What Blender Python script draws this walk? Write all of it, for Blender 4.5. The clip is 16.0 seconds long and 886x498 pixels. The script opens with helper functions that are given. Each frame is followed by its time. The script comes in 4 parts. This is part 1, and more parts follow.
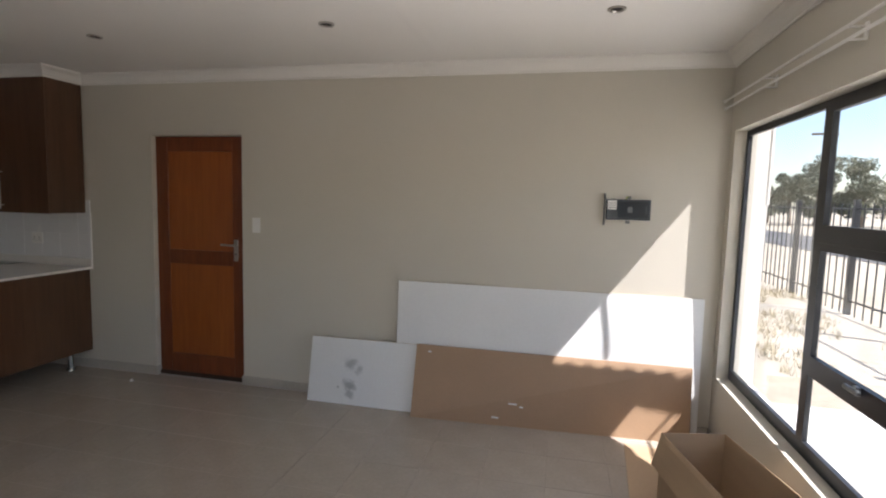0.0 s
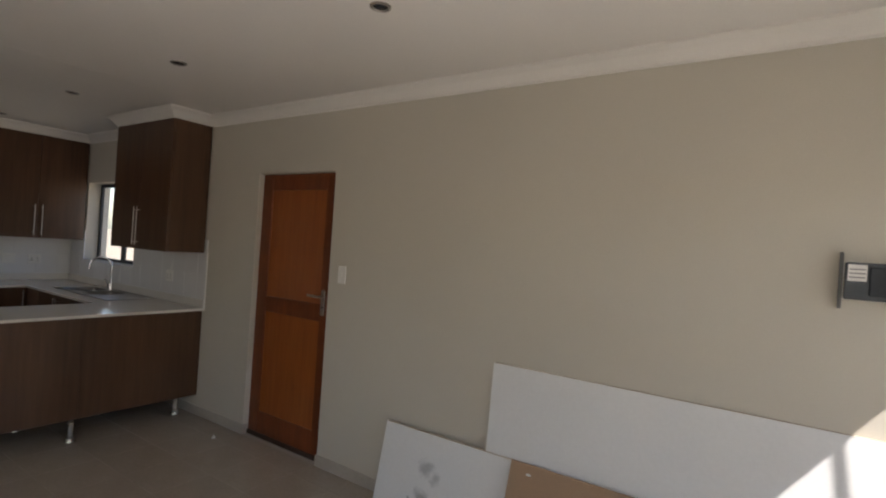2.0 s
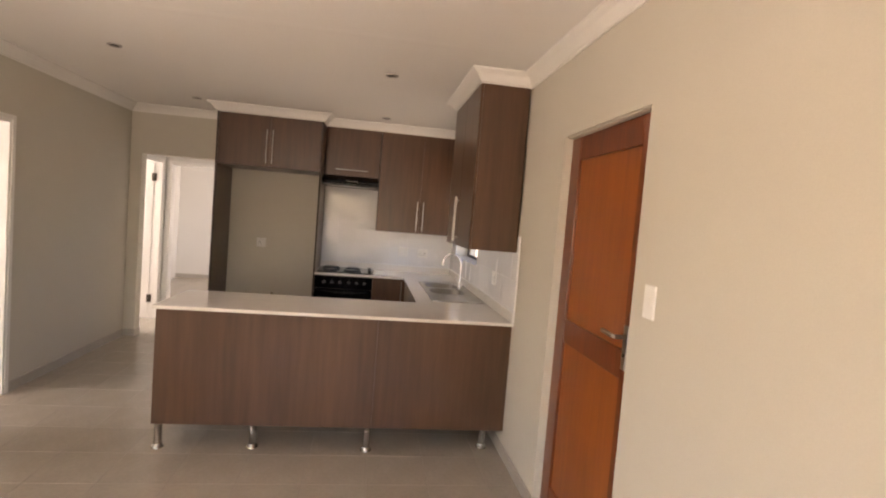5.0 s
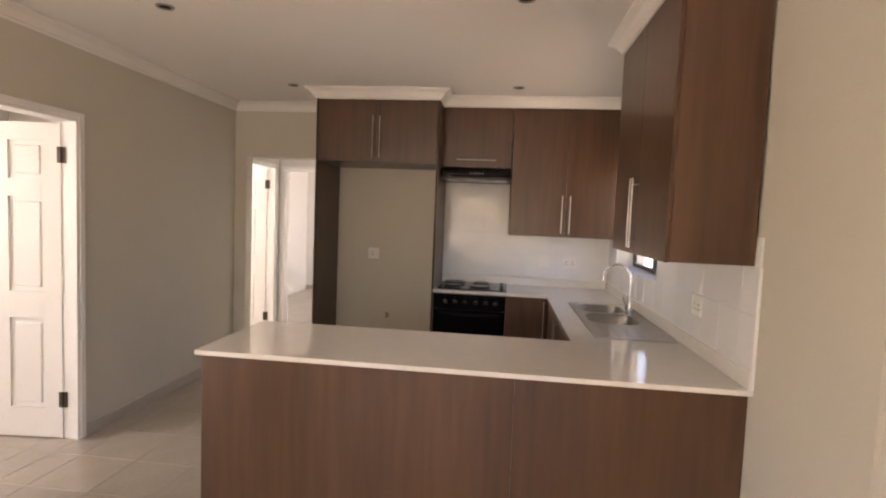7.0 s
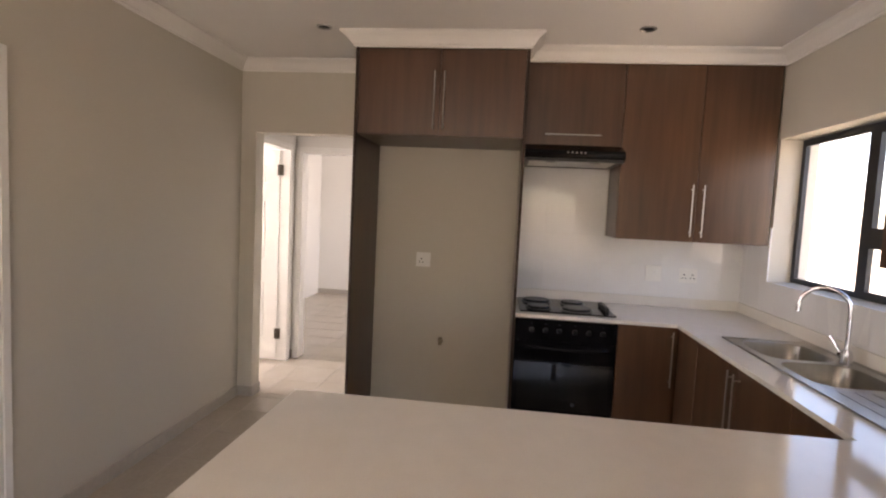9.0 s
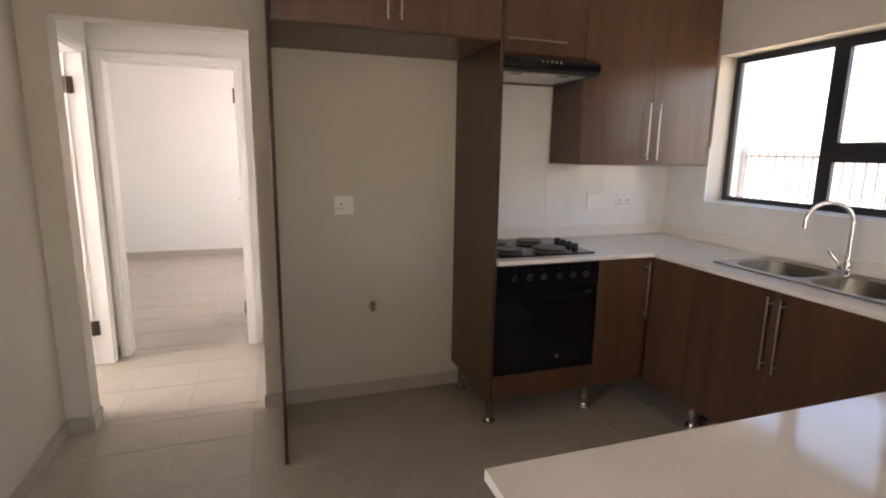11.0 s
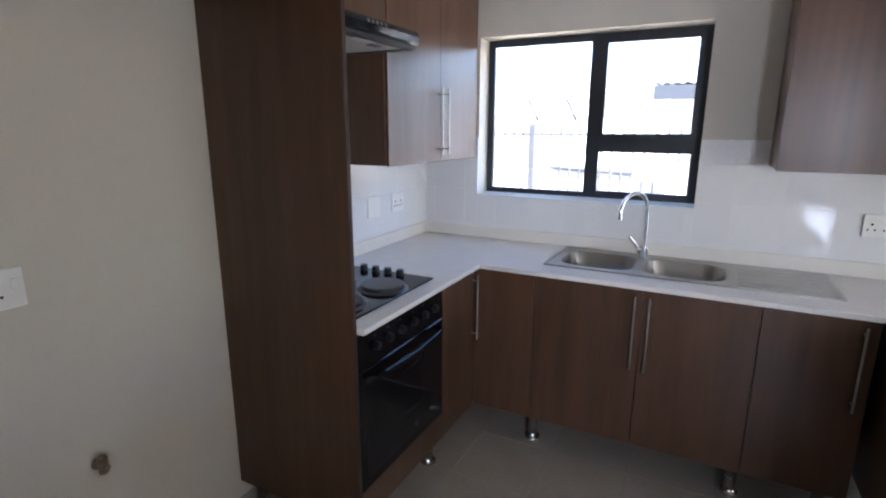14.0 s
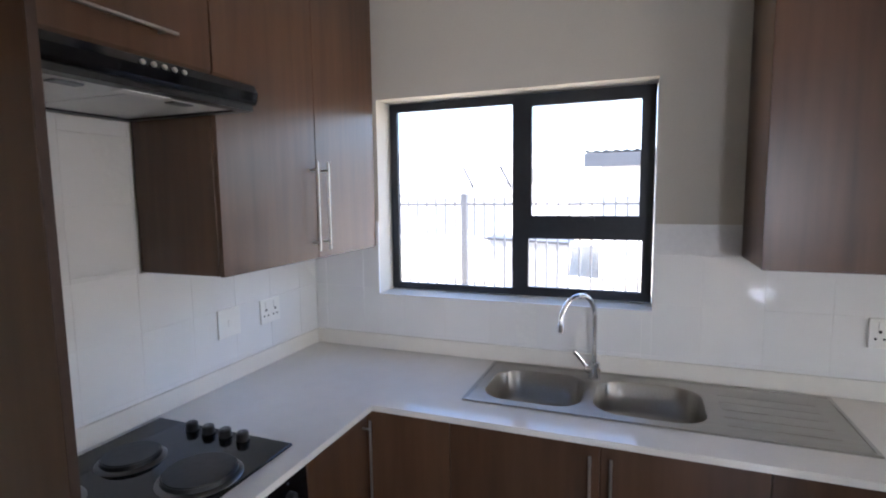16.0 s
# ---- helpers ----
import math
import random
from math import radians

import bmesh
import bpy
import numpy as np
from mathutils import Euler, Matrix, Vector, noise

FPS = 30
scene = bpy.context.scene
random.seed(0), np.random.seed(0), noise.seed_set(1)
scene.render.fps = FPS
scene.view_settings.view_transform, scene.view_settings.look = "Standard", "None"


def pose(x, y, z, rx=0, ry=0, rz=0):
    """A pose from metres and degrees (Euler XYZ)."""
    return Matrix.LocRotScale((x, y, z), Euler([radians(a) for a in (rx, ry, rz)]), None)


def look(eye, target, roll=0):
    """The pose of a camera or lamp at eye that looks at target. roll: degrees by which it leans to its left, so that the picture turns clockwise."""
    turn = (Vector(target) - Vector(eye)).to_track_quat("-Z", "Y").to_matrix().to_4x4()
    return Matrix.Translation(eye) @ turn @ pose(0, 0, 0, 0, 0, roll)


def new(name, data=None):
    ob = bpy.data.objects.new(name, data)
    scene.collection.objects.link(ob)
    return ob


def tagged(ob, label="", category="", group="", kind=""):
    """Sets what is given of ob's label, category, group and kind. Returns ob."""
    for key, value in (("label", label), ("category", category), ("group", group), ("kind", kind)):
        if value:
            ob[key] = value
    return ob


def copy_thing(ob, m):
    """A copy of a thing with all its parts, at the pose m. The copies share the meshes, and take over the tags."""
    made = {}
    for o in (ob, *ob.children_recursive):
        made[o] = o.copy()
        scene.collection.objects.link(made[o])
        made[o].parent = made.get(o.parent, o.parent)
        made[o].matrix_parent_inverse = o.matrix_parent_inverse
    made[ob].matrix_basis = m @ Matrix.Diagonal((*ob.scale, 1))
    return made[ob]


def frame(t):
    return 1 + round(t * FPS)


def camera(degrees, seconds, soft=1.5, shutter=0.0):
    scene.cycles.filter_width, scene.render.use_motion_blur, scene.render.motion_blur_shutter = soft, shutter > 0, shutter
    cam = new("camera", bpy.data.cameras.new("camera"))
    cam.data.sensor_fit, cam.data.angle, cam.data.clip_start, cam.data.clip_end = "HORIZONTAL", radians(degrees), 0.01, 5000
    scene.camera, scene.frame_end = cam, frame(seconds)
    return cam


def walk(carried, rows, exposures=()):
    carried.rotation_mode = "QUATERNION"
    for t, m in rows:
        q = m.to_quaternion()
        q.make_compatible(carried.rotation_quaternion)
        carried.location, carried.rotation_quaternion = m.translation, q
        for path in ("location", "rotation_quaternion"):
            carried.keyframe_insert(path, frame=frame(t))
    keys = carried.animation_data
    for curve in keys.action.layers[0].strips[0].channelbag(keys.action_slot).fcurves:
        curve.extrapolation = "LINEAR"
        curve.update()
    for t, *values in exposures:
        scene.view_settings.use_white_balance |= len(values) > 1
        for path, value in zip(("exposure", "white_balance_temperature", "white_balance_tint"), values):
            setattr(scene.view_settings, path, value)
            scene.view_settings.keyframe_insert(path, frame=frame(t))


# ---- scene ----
cam = camera(81.4, 16.0, soft=2.1)
PATH = [
    (0, (3.364, -3.72, 1.583), (2.927, -1.778, 1.393), 1.5),
    (0.5, (3.456, -3.432, 1.59), (3.016, -1.483, 1.504), 2.7),
    (0.6, (3.464, -3.368, 1.603), (3.011, -1.422, 1.526), 2.9),
    (1, (3.447, -3.105, 1.58), (2.822, -1.205, 1.577), 3.2),
    (1.5, (3.514, -2.81, 1.561), (2.662, -1.001, 1.587), 3.6),
    (2, (3.514, -2.51, 1.564), (2.383, -0.86, 1.563), 3.9),
    (2.5, (3.404, -2.228, 1.555), (2.057, -0.75, 1.54), 4.1),
    (3, (3.368, -1.933, 1.567), (1.888, -0.588, 1.532), 4.1),
    (3.5, (3.266, -1.699, 1.558), (1.635, -0.543, 1.516), 3.7),
    (4, (2.995, -1.43, 1.561), (1.257, -0.442, 1.507), 4.2),
    (4.5, (2.824, -1.197, 1.558), (0.959, -0.479, 1.479), 4.9),
    (5, (2.66, -0.998, 1.573), (0.685, -0.71, 1.458), 4.6),
    (7.5, (1.08, -0.969, 1.524), (-0.901, -1.214, 1.397), 2.5),
    (8, (0.799, -1.142, 1.517), (-1.181, -1.402, 1.395), 2.8),
    (8.5, (0.569, -1.387, 1.513), (-1.409, -1.652, 1.389), 2.8),
    (8.6, (0.529, -1.423, 1.511), (-1.449, -1.691, 1.385), 2.9),
    (8.7, (0.467, -1.468, 1.513), (-1.51, -1.737, 1.381), 2.9),
    (11, (-0.542, -2.588, 1.447), (-2.405, -1.962, 1.077), 0.9),
    (11.5, (-0.715, -2.619, 1.437), (-2.492, -1.789, 1.047), 1.1),
    (12, (-1.012, -2.693, 1.456), (-2.669, -1.648, 1.054), 1.4),
    (12.5, (-1.245, -2.793, 1.442), (-2.769, -1.568, 1.022), 2.0),
    (13, (-1.495, -2.765, 1.446), (-2.802, -1.321, 0.992), 1.9),
    (13.5, (-1.709, -2.756, 1.493), (-2.823, -1.16, 1.029), 0.8),
    (14, (-1.874, -2.79, 1.55), (-2.77, -1.061, 1.092), 0.2),
    (14.5, (-1.939, -2.636, 1.55), (-2.701, -0.832, 1.141), -0.5),
    (15, (-1.967, -2.455, 1.572), (-2.681, -0.624, 1.202), -0.6),
    (15.5, (-2.033, -2.257, 1.609), (-2.742, -0.413, 1.296), -0.8),
    (16, (-1.981, -2.068, 1.622), (-2.698, -0.214, 1.408), -0.7),
]
walk(cam, [(t, look(eye, target, roll)) for t, eye, target, roll in PATH],
     [(0, 1.37, 6300, 16), (1.0, 1.18, 6300, 16), (1.5, 1.16, 6350, 16), (2.2, 1.46, 6800, 16), (3.0, 2.66, 6960, 18), (3.5, 2.81, 7250, 20), (4.5, 3.04, 7750, 24), (5, 3.08, 8150, 26), (8.5, 3.15, 7600, 26), (11, 3.17, 7300, 22), (12.5, 2.99, 6600, 21), (13.5, 3.39, 5800, 17), (14.2, 3.54, 5600, 18), (14.7, 3.37, 6000, 21), (15.5, 3.37, 6000, 20), (16, 3.24, 5800, 18)])

# ---- world, sun, exposure ----
world = bpy.data.worlds.new("sky")
scene.world = world
world.use_nodes = True
wn = world.node_tree
sky = wn.nodes.new("ShaderNodeTexSky")
sky.sky_type = "NISHITA"
sky.sun_disc = False
SUN = Vector((2.5, -1.0, 3.35)).normalized()
sky.sun_elevation = math.asin(SUN.z)
sky.sun_rotation = math.atan2(SUN.x, SUN.y)
wn.links.new(sky.outputs[0], wn.nodes["Background"].inputs[0])
wn.nodes["Background"].inputs[1].default_value = 0.12
sun = new("sun", bpy.data.lights.new("sun", "SUN"))
sun.data.energy, sun.data.angle, sun.data.color = 5.0, radians(0.5), (1.0, 0.97, 0.92)
sun.matrix_world = look(SUN * 30, (0, 0, 0))


def window_light(name, eye, target, w, h, watts):
    """Area lamp in a window's opening, standing in for daylight."""
    lamp = new(name, bpy.data.lights.new(name, "AREA"))
    lamp.data.shape, lamp.data.size, lamp.data.size_y, lamp.data.energy = "RECTANGLE", w, h, watts
    lamp.data.color = (0.93, 0.96, 1.0)
    lamp.matrix_world = look(eye, target)
    return lamp


# side-room lamps in assumed windows; watts set to brighten doors, hall and cabinets
window_light("skylight_bedroom", (-6.7, -1.36, 1.5), (-6.7, -4, 1.5), 1.4, 1.1, 7)
window_light("skylight_study", (-0.2, -6.08, 1.5), (-0.2, 0, 1.5), 0.95, 1.1, 7.5)
window_light("skylight_bath", (-4.03, -6.05, 1.5), (-4.03, 0, 1.5), 0.7, 0.9, 13)

# fill lamp in an added opening, standing for unseen lounge windows
window_light("skylight_lounge", (2.4, -4.9, 1.08), (2.4, 0, 1.9), 2.3, 2.0, 2.2).data.color = (1.0, 0.95, 0.87)
# upward fill, standing in for sunlit ground bouncing through the front window
front = window_light("skylight_front", (4.40, -2.55, 1.25), (1.0, -2.65, 5.6), 1.25, 1.3, 8)
front.data.color, front.data.spread = (1.0, 0.95, 0.88), radians(110)

# ---- materials ----


def mat(name, color, rough=0.5, metal=0.0, var=0.08, scale=3.0, fine=60.0, bump=0.0, stretch=(1, 1, 1), color2=None, coat=0.0, per_object=0.0, spec=0.5, span=0.16):
    """Procedural surface: broad stains and fine grain between two tones, with relief."""
    m = bpy.data.materials.new(name)
    m.use_nodes = True
    n, l = m.node_tree.nodes, m.node_tree.links
    p = n["Principled BSDF"]
    p.inputs["Roughness"].default_value, p.inputs["Metallic"].default_value = rough, metal
    p.inputs["Coat Weight"].default_value, p.inputs["Coat Roughness"].default_value = coat, 0.12
    p.inputs["Specular IOR Level"].default_value = spec
    tc, mp = n.new("ShaderNodeTexCoord"), n.new("ShaderNodeMapping")
    mp.inputs["Scale"].default_value = stretch
    l.new(tc.outputs["Object"], mp.inputs["Vector"])
    a, b = n.new("ShaderNodeTexNoise"), n.new("ShaderNodeTexNoise")
    a.inputs["Scale"].default_value, a.inputs["Detail"].default_value = scale, 4
    b.inputs["Scale"].default_value, b.inputs["Detail"].default_value = fine, 5
    l.new(mp.outputs[0], a.inputs["Vector"]), l.new(mp.outputs[0], b.inputs["Vector"])
    add = n.new("ShaderNodeMath")
    add.operation = "ADD"
    l.new(a.outputs["Fac"], add.inputs[0]), l.new(b.outputs["Fac"], add.inputs[1])
    half = n.new("ShaderNodeMath")
    half.operation, half.inputs[1].default_value = "MULTIPLY", 0.5
    l.new(add.outputs[0], half.inputs[0])
    ramp = n.new("ShaderNodeValToRGB")
    lo = color2 or tuple(c * (1 - var) for c in color)
    hi = color if color2 else tuple(min(1, c * (1 + var)) for c in color)
    ramp.color_ramp.elements[0].position, ramp.color_ramp.elements[1].position = 0.5 - span, 0.5 + span
    ramp.color_ramp.elements[0].color, ramp.color_ramp.elements[1].color = (*lo, 1), (*hi, 1)
    l.new(half.outputs[0], ramp.inputs[0])
    out = ramp.outputs[0]
    if per_object:
        info, hsv, rng = n.new("ShaderNodeObjectInfo"), n.new("ShaderNodeHueSaturation"), n.new("ShaderNodeMapRange")
        rng.inputs["To Min"].default_value, rng.inputs["To Max"].default_value = 1 - per_object, 1 + per_object
        l.new(info.outputs["Random"], rng.inputs["Value"]), l.new(rng.outputs[0], hsv.inputs["Value"]), l.new(out, hsv.inputs["Color"])
        out = hsv.outputs[0]
    l.new(out, p.inputs["Base Color"])
    rr = n.new("ShaderNodeMapRange")
    rr.inputs["To Min"].default_value, rr.inputs["To Max"].default_value = max(0.02, rough * 0.85), min(1, rough * 1.15)
    l.new(a.outputs["Fac"], rr.inputs["Value"]), l.new(rr.outputs[0], p.inputs["Roughness"])
    if bump:
        bn = n.new("ShaderNodeBump")
        bn.inputs["Strength"].default_value, bn.inputs["Distance"].default_value = bump, 0.004
        l.new(b.outputs["Fac"], bn.inputs["Height"]), l.new(bn.outputs[0], p.inputs["Normal"])
    return m


def glass(name):
    m = bpy.data.materials.new(name)
    m.use_nodes = True
    n, l = m.node_tree.nodes, m.node_tree.links
    n.remove(n["Principled BSDF"])
    t, g, f, x = n.new("ShaderNodeBsdfTransparent"), n.new("ShaderNodeBsdfGlossy"), n.new("ShaderNodeLayerWeight"), n.new("ShaderNodeMixShader")
    t.inputs[0].default_value, g.inputs["Roughness"].default_value = (0.97, 0.98, 0.98, 1), 0.01
    pw, ma = n.new("ShaderNodeMath"), n.new("ShaderNodeMath")
    pw.operation, pw.inputs[1].default_value = "POWER", 5.0
    ma.operation, ma.inputs[1].default_value, ma.inputs[2].default_value = "MULTIPLY_ADD", 0.6, 0.07
    l.new(f.outputs["Facing"], pw.inputs[0]), l.new(pw.outputs[0], ma.inputs[0]), l.new(ma.outputs[0], x.inputs[0]), l.new(t.outputs[0], x.inputs[1]), l.new(g.outputs[0], x.inputs[2])
    l.new(x.outputs[0], n["Material Output"].inputs[0])
    return m


PAINT = mat("beige_wall_paint", (0.565, 0.532, 0.458), 0.75, var=0.03, scale=1.2, fine=180, bump=0.12)
WHITEWALL = mat("white_wall_paint", (0.74, 0.72, 0.68), 0.75, var=0.03, scale=1.2, fine=180, bump=0.12)
CEIL = mat("ceiling_paint", (0.83, 0.81, 0.775), 0.8, var=0.025, scale=0.8, fine=120, bump=0.06)
CORNICE = mat("cornice_paint", (0.8, 0.78, 0.74), 0.65, var=0.02, scale=2, fine=90)
TILE = mat("floor_tile", (0.385, 0.338, 0.284), 0.21, var=0.07, scale=6, fine=45, bump=0.03, per_object=0.02)
GROUT = mat("grout", (0.35, 0.306, 0.256), 0.9, var=0.1, scale=5, fine=80, bump=0.2)
SKIRT = mat("skirting_tile", (0.41, 0.372, 0.322), 0.4, var=0.08, scale=6, fine=45, per_object=0.04)
LAM = mat("walnut_laminate", (0.122, 0.061, 0.0318), 0.3, scale=0.75, fine=3.4, stretch=(7, 7, 0.55), color2=(0.053, 0.0256, 0.0132), bump=0.01, span=0.2)
LAMEDGE = mat("dark_edging", (0.05, 0.03, 0.021), 0.6, spec=0.3, var=0.15)
QUARTZ = mat("white_quartz", (0.74, 0.71, 0.66), 0.09, var=0.03, scale=14, fine=260)
WTILE = mat("white_glazed_tile", (0.76, 0.76, 0.76), 0.07, var=0.02, scale=5, fine=8, bump=0.16, per_object=0.015)
WGROUT = mat("white_grout", (0.73, 0.73, 0.72), 0.4, var=0.05)
STEEL = mat("stainless_steel", (0.43, 0.41, 0.385), 0.3, 1.0, var=0.06, scale=6, fine=160, stretch=(1, 8, 1))
SINKSTEEL = mat("brushed_sink_steel", (0.36, 0.345, 0.315), 0.3, 1.0, var=0.08, scale=5, fine=140, stretch=(1, 10, 1))
LEGSTEEL = mat("satin_steel", (0.46, 0.44, 0.4), 0.26, 1.0, var=0.04, scale=8, fine=120, stretch=(1, 1, 6))
CHROME = mat("chrome", (0.75, 0.75, 0.76), 0.09, 1.0, var=0.02)
BLACKGLASS = mat("black_glass", (0.006, 0.006, 0.007), 0.06, var=0.2)
BLACKENAMEL = mat("black_enamel", (0.006, 0.006, 0.007), 0.08, var=0.2, scale=9, spec=0.28)
BLACKPLASTIC = mat("black_plastic", (0.014, 0.014, 0.015), 0.35, var=0.2)
HOTPLATE = mat("cast_iron_plate", (0.012, 0.012, 0.013), 0.3, spec=0.28, var=0.25, scale=30, bump=0.1)
HOTRING = mat("dark_steel_ring", (0.14, 0.14, 0.14), 0.3, 1.0, var=0.1)
FILTER = mat("hood_filter", (0.66, 0.66, 0.64), 0.4, 0.35, var=0.08, scale=40, fine=300, bump=0.25)
DOORWOOD = mat("varnished_pine", (0.36, 0.105, 0.022), 0.3, scale=1.2, fine=5, stretch=(7, 7, 0.6), color2=(0.235, 0.058, 0.013), coat=0.3, span=0.24)
DOORDARK = mat("dark_varnished_pine", (0.2, 0.05, 0.014), 0.32, scale=1.5, fine=8, stretch=(9, 9, 0.8), color2=(0.12, 0.028, 0.009), coat=0.3)
WHITEDOOR = mat("white_door_paint", (0.8, 0.79, 0.76), 0.4, var=0.02)
PLASTIC = mat("white_plastic", (0.78, 0.77, 0.74), 0.35, var=0.02)
DARKHOLE = mat("dark_hole", (0.012, 0.012, 0.012), 0.7, var=0.1)
ALU = mat("charcoal_aluminium", (0.022, 0.024, 0.029), 0.42, 0.2, var=0.15, scale=10)
GLASS = glass("window_glass")
BOARD = mat("white_melamine", (0.74, 0.75, 0.75), 0.4, var=0.03, scale=2)
BOARDEDGE = mat("chipboard_edge", (0.42, 0.34, 0.25), 0.9, var=0.2, scale=60)
HARD = mat("brown_hardboard", (0.36, 0.235, 0.145), 0.6, var=0.09, scale=2.5, fine=140, bump=0.08)
CARD = mat("cardboard", (0.42, 0.3, 0.19), 0.8, var=0.07, scale=4, fine=120, stretch=(1, 1, 6), bump=0.1)
SLATE = mat("slate_plastic", (0.075, 0.085, 0.095), 0.25, var=0.1)
SMOKE = mat("smoked_plastic", (0.045, 0.052, 0.06), 0.16, var=0.1)
GREY = mat("grey_plastic", (0.16, 0.165, 0.17), 0.4, var=0.1)
EARTH = mat("green_yellow_sleeve", (0.35, 0.4, 0.06), 0.5, var=0.2, scale=30)
BRASS = mat("aged_metal", (0.3, 0.26, 0.2), 0.35, 1.0, var=0.25, scale=40)
HINGE = mat("hinge_metal", (0.09, 0.075, 0.06), 0.45, 0.8, var=0.25, scale=40)
SAND = mat("dry_sandy_ground", (0.46, 0.39, 0.295), 0.95, scale=0.35, fine=6, color2=(0.32, 0.275, 0.205), bump=0.4)
PAVE = mat("concrete_apron", (0.68, 0.65, 0.59), 0.9, var=0.08, scale=1.5, fine=30, bump=0.2)
ROADM = mat("asphalt", (0.09, 0.088, 0.085), 0.9, var=0.2, scale=1, fine=50, bump=0.3)
PLASTER = mat("outside_plaster", (0.72, 0.7, 0.66), 0.9, var=0.05, scale=1, fine=80, bump=0.2)
FENCE = mat("black_fence_steel", (0.03, 0.03, 0.032), 0.5, 0.4, var=0.2)
# grey tone also carries the window glare that washes over these bars
GREYFENCE = mat("glare_grey_fence_steel", (0.1, 0.1, 0.102), 0.5, 0.4, var=0.2)
PALEROOF = mat("pale_roof_sheet", (0.6, 0.58, 0.54), 0.6, var=0.08)
GALV = mat("galvanised_steel", (0.5, 0.5, 0.5), 0.5, 0.6, var=0.15)
# darkened to carry the shade on the neighbour's fascia
ROOFM = mat("corrugated_roof", (0.07, 0.072, 0.078), 0.5, 0.3, var=0.15)
# foliage lightened well above leaf green to carry the distant haze
LEAF = mat("hazy_tree_foliage", (0.19, 0.2, 0.14), 0.8, color2=(0.12, 0.13, 0.09), scale=1.5, fine=9, per_object=0.15)
DRYGRASS = mat("dry_grass", (0.36, 0.29, 0.15), 0.9, var=0.3, scale=3)
BARK = mat("bark", (0.12, 0.09, 0.065), 0.95, var=0.3, scale=4, fine=30, bump=0.6)



def smudged(base, name, blots):
    """The base surface with soft grey smudges of paint: blots are (centre, radius, strength) in the thing's own metres."""
    m = base.copy()
    m.name = name
    n, l = m.node_tree.nodes, m.node_tree.links
    p = n["Principled BSDF"]
    src = p.inputs["Base Color"].links[0].from_socket
    tc, ns = n.new("ShaderNodeTexCoord"), n.new("ShaderNodeTexNoise")
    ns.inputs["Scale"].default_value, ns.inputs["Detail"].default_value = 22.0, 6
    l.new(tc.outputs["Object"], ns.inputs["Vector"])
    for c, rad, amount in blots:
        d, wob, rg, mix = n.new("ShaderNodeVectorMath"), n.new("ShaderNodeMath"), n.new("ShaderNodeMapRange"), n.new("ShaderNodeMix")
        d.operation, d.inputs[1].default_value = "DISTANCE", c
        l.new(tc.outputs["Object"], d.inputs[0])
        wob.operation, wob.inputs[1].default_value = "MULTIPLY_ADD", rad * 1.6
        l.new(ns.outputs["Fac"], wob.inputs[0]), l.new(d.outputs["Value"], wob.inputs[2])
        rg.inputs["From Min"].default_value, rg.inputs["From Max"].default_value = rad * 1.1, rad * 1.75
        rg.inputs["To Min"].default_value, rg.inputs["To Max"].default_value = amount, 0.0
        l.new(wob.outputs[0], rg.inputs["Value"])
        mix.data_type = "RGBA"
        l.new(rg.outputs[0], mix.inputs["Factor"]), l.new(src, mix.inputs[6])
        mix.inputs[7].default_value = (0.25, 0.27, 0.28, 1)
        src = mix.outputs[2]
    l.new(src, p.inputs["Base Color"])
    return m


SMUDGED = smudged(BOARD, "smudged_melamine", [((-0.115, 0.05, 0.3), 0.06, 0.6), ((-0.05, 0.045, 0.265), 0.045, 0.5), ((-0.135, 0.02, 0.15), 0.058, 0.7), ((-0.11, 0.01, 0.075), 0.045, 0.6), ((-0.08, 0.02, 0.13), 0.03, 0.5), ((-0.21, 0.02, 0.125), 0.014, 0.95)])

# ---- building helpers ----
OFF = {}


def thing(name, loc, label, category, group="", kind=""):
    """An Empty at the base of a thing; its parts hang under it."""
    ob = new(name)
    ob.location = loc
    ob.empty_display_size = 0.1
    OFF[ob] = Vector(loc)
    return tagged(ob, label, category, group, kind)


def mesh_of(bm, material, smooth=False):
    me = bpy.data.meshes.new("mesh")
    bmesh.ops.recalc_face_normals(bm, faces=bm.faces)
    for f in bm.faces:
        f.smooth = smooth
    if smooth:
        for ed in bm.edges:
            if len(ed.link_faces) == 2 and ed.calc_face_angle() > 0.65:
                ed.smooth = False
    bm.to_mesh(me)
    bm.free()
    for x in (material if isinstance(material, (list, tuple)) else [material]):
        me.materials.append(x)
    return me


def part(name, bm, material, parent, label="", smooth=False):
    """One mesh under a thing or under a part, given in world metres."""
    o = OFF[parent]
    bmesh.ops.translate(bm, verts=bm.verts, vec=-o)
    ob = new(name, mesh_of(bm, material, smooth))
    ob.parent = parent
    OFF[ob] = o
    return tagged(ob, label)


def single(name, bm, material, label, category, kind="", group="", smooth=False):
    """A thing that is one mesh, with its origin at its base."""
    lo = Vector([min(v.co[i] for v in bm.verts) for i in range(3)])
    hi = Vector([max(v.co[i] for v in bm.verts) for i in range(3)])
    o = Vector(((lo.x + hi.x) / 2, (lo.y + hi.y) / 2, lo.z))
    bmesh.ops.translate(bm, verts=bm.verts, vec=-o)
    ob = new(name, mesh_of(bm, material, smooth))
    ob.location = o
    OFF[ob] = o
    return tagged(ob, label, category, group, kind)


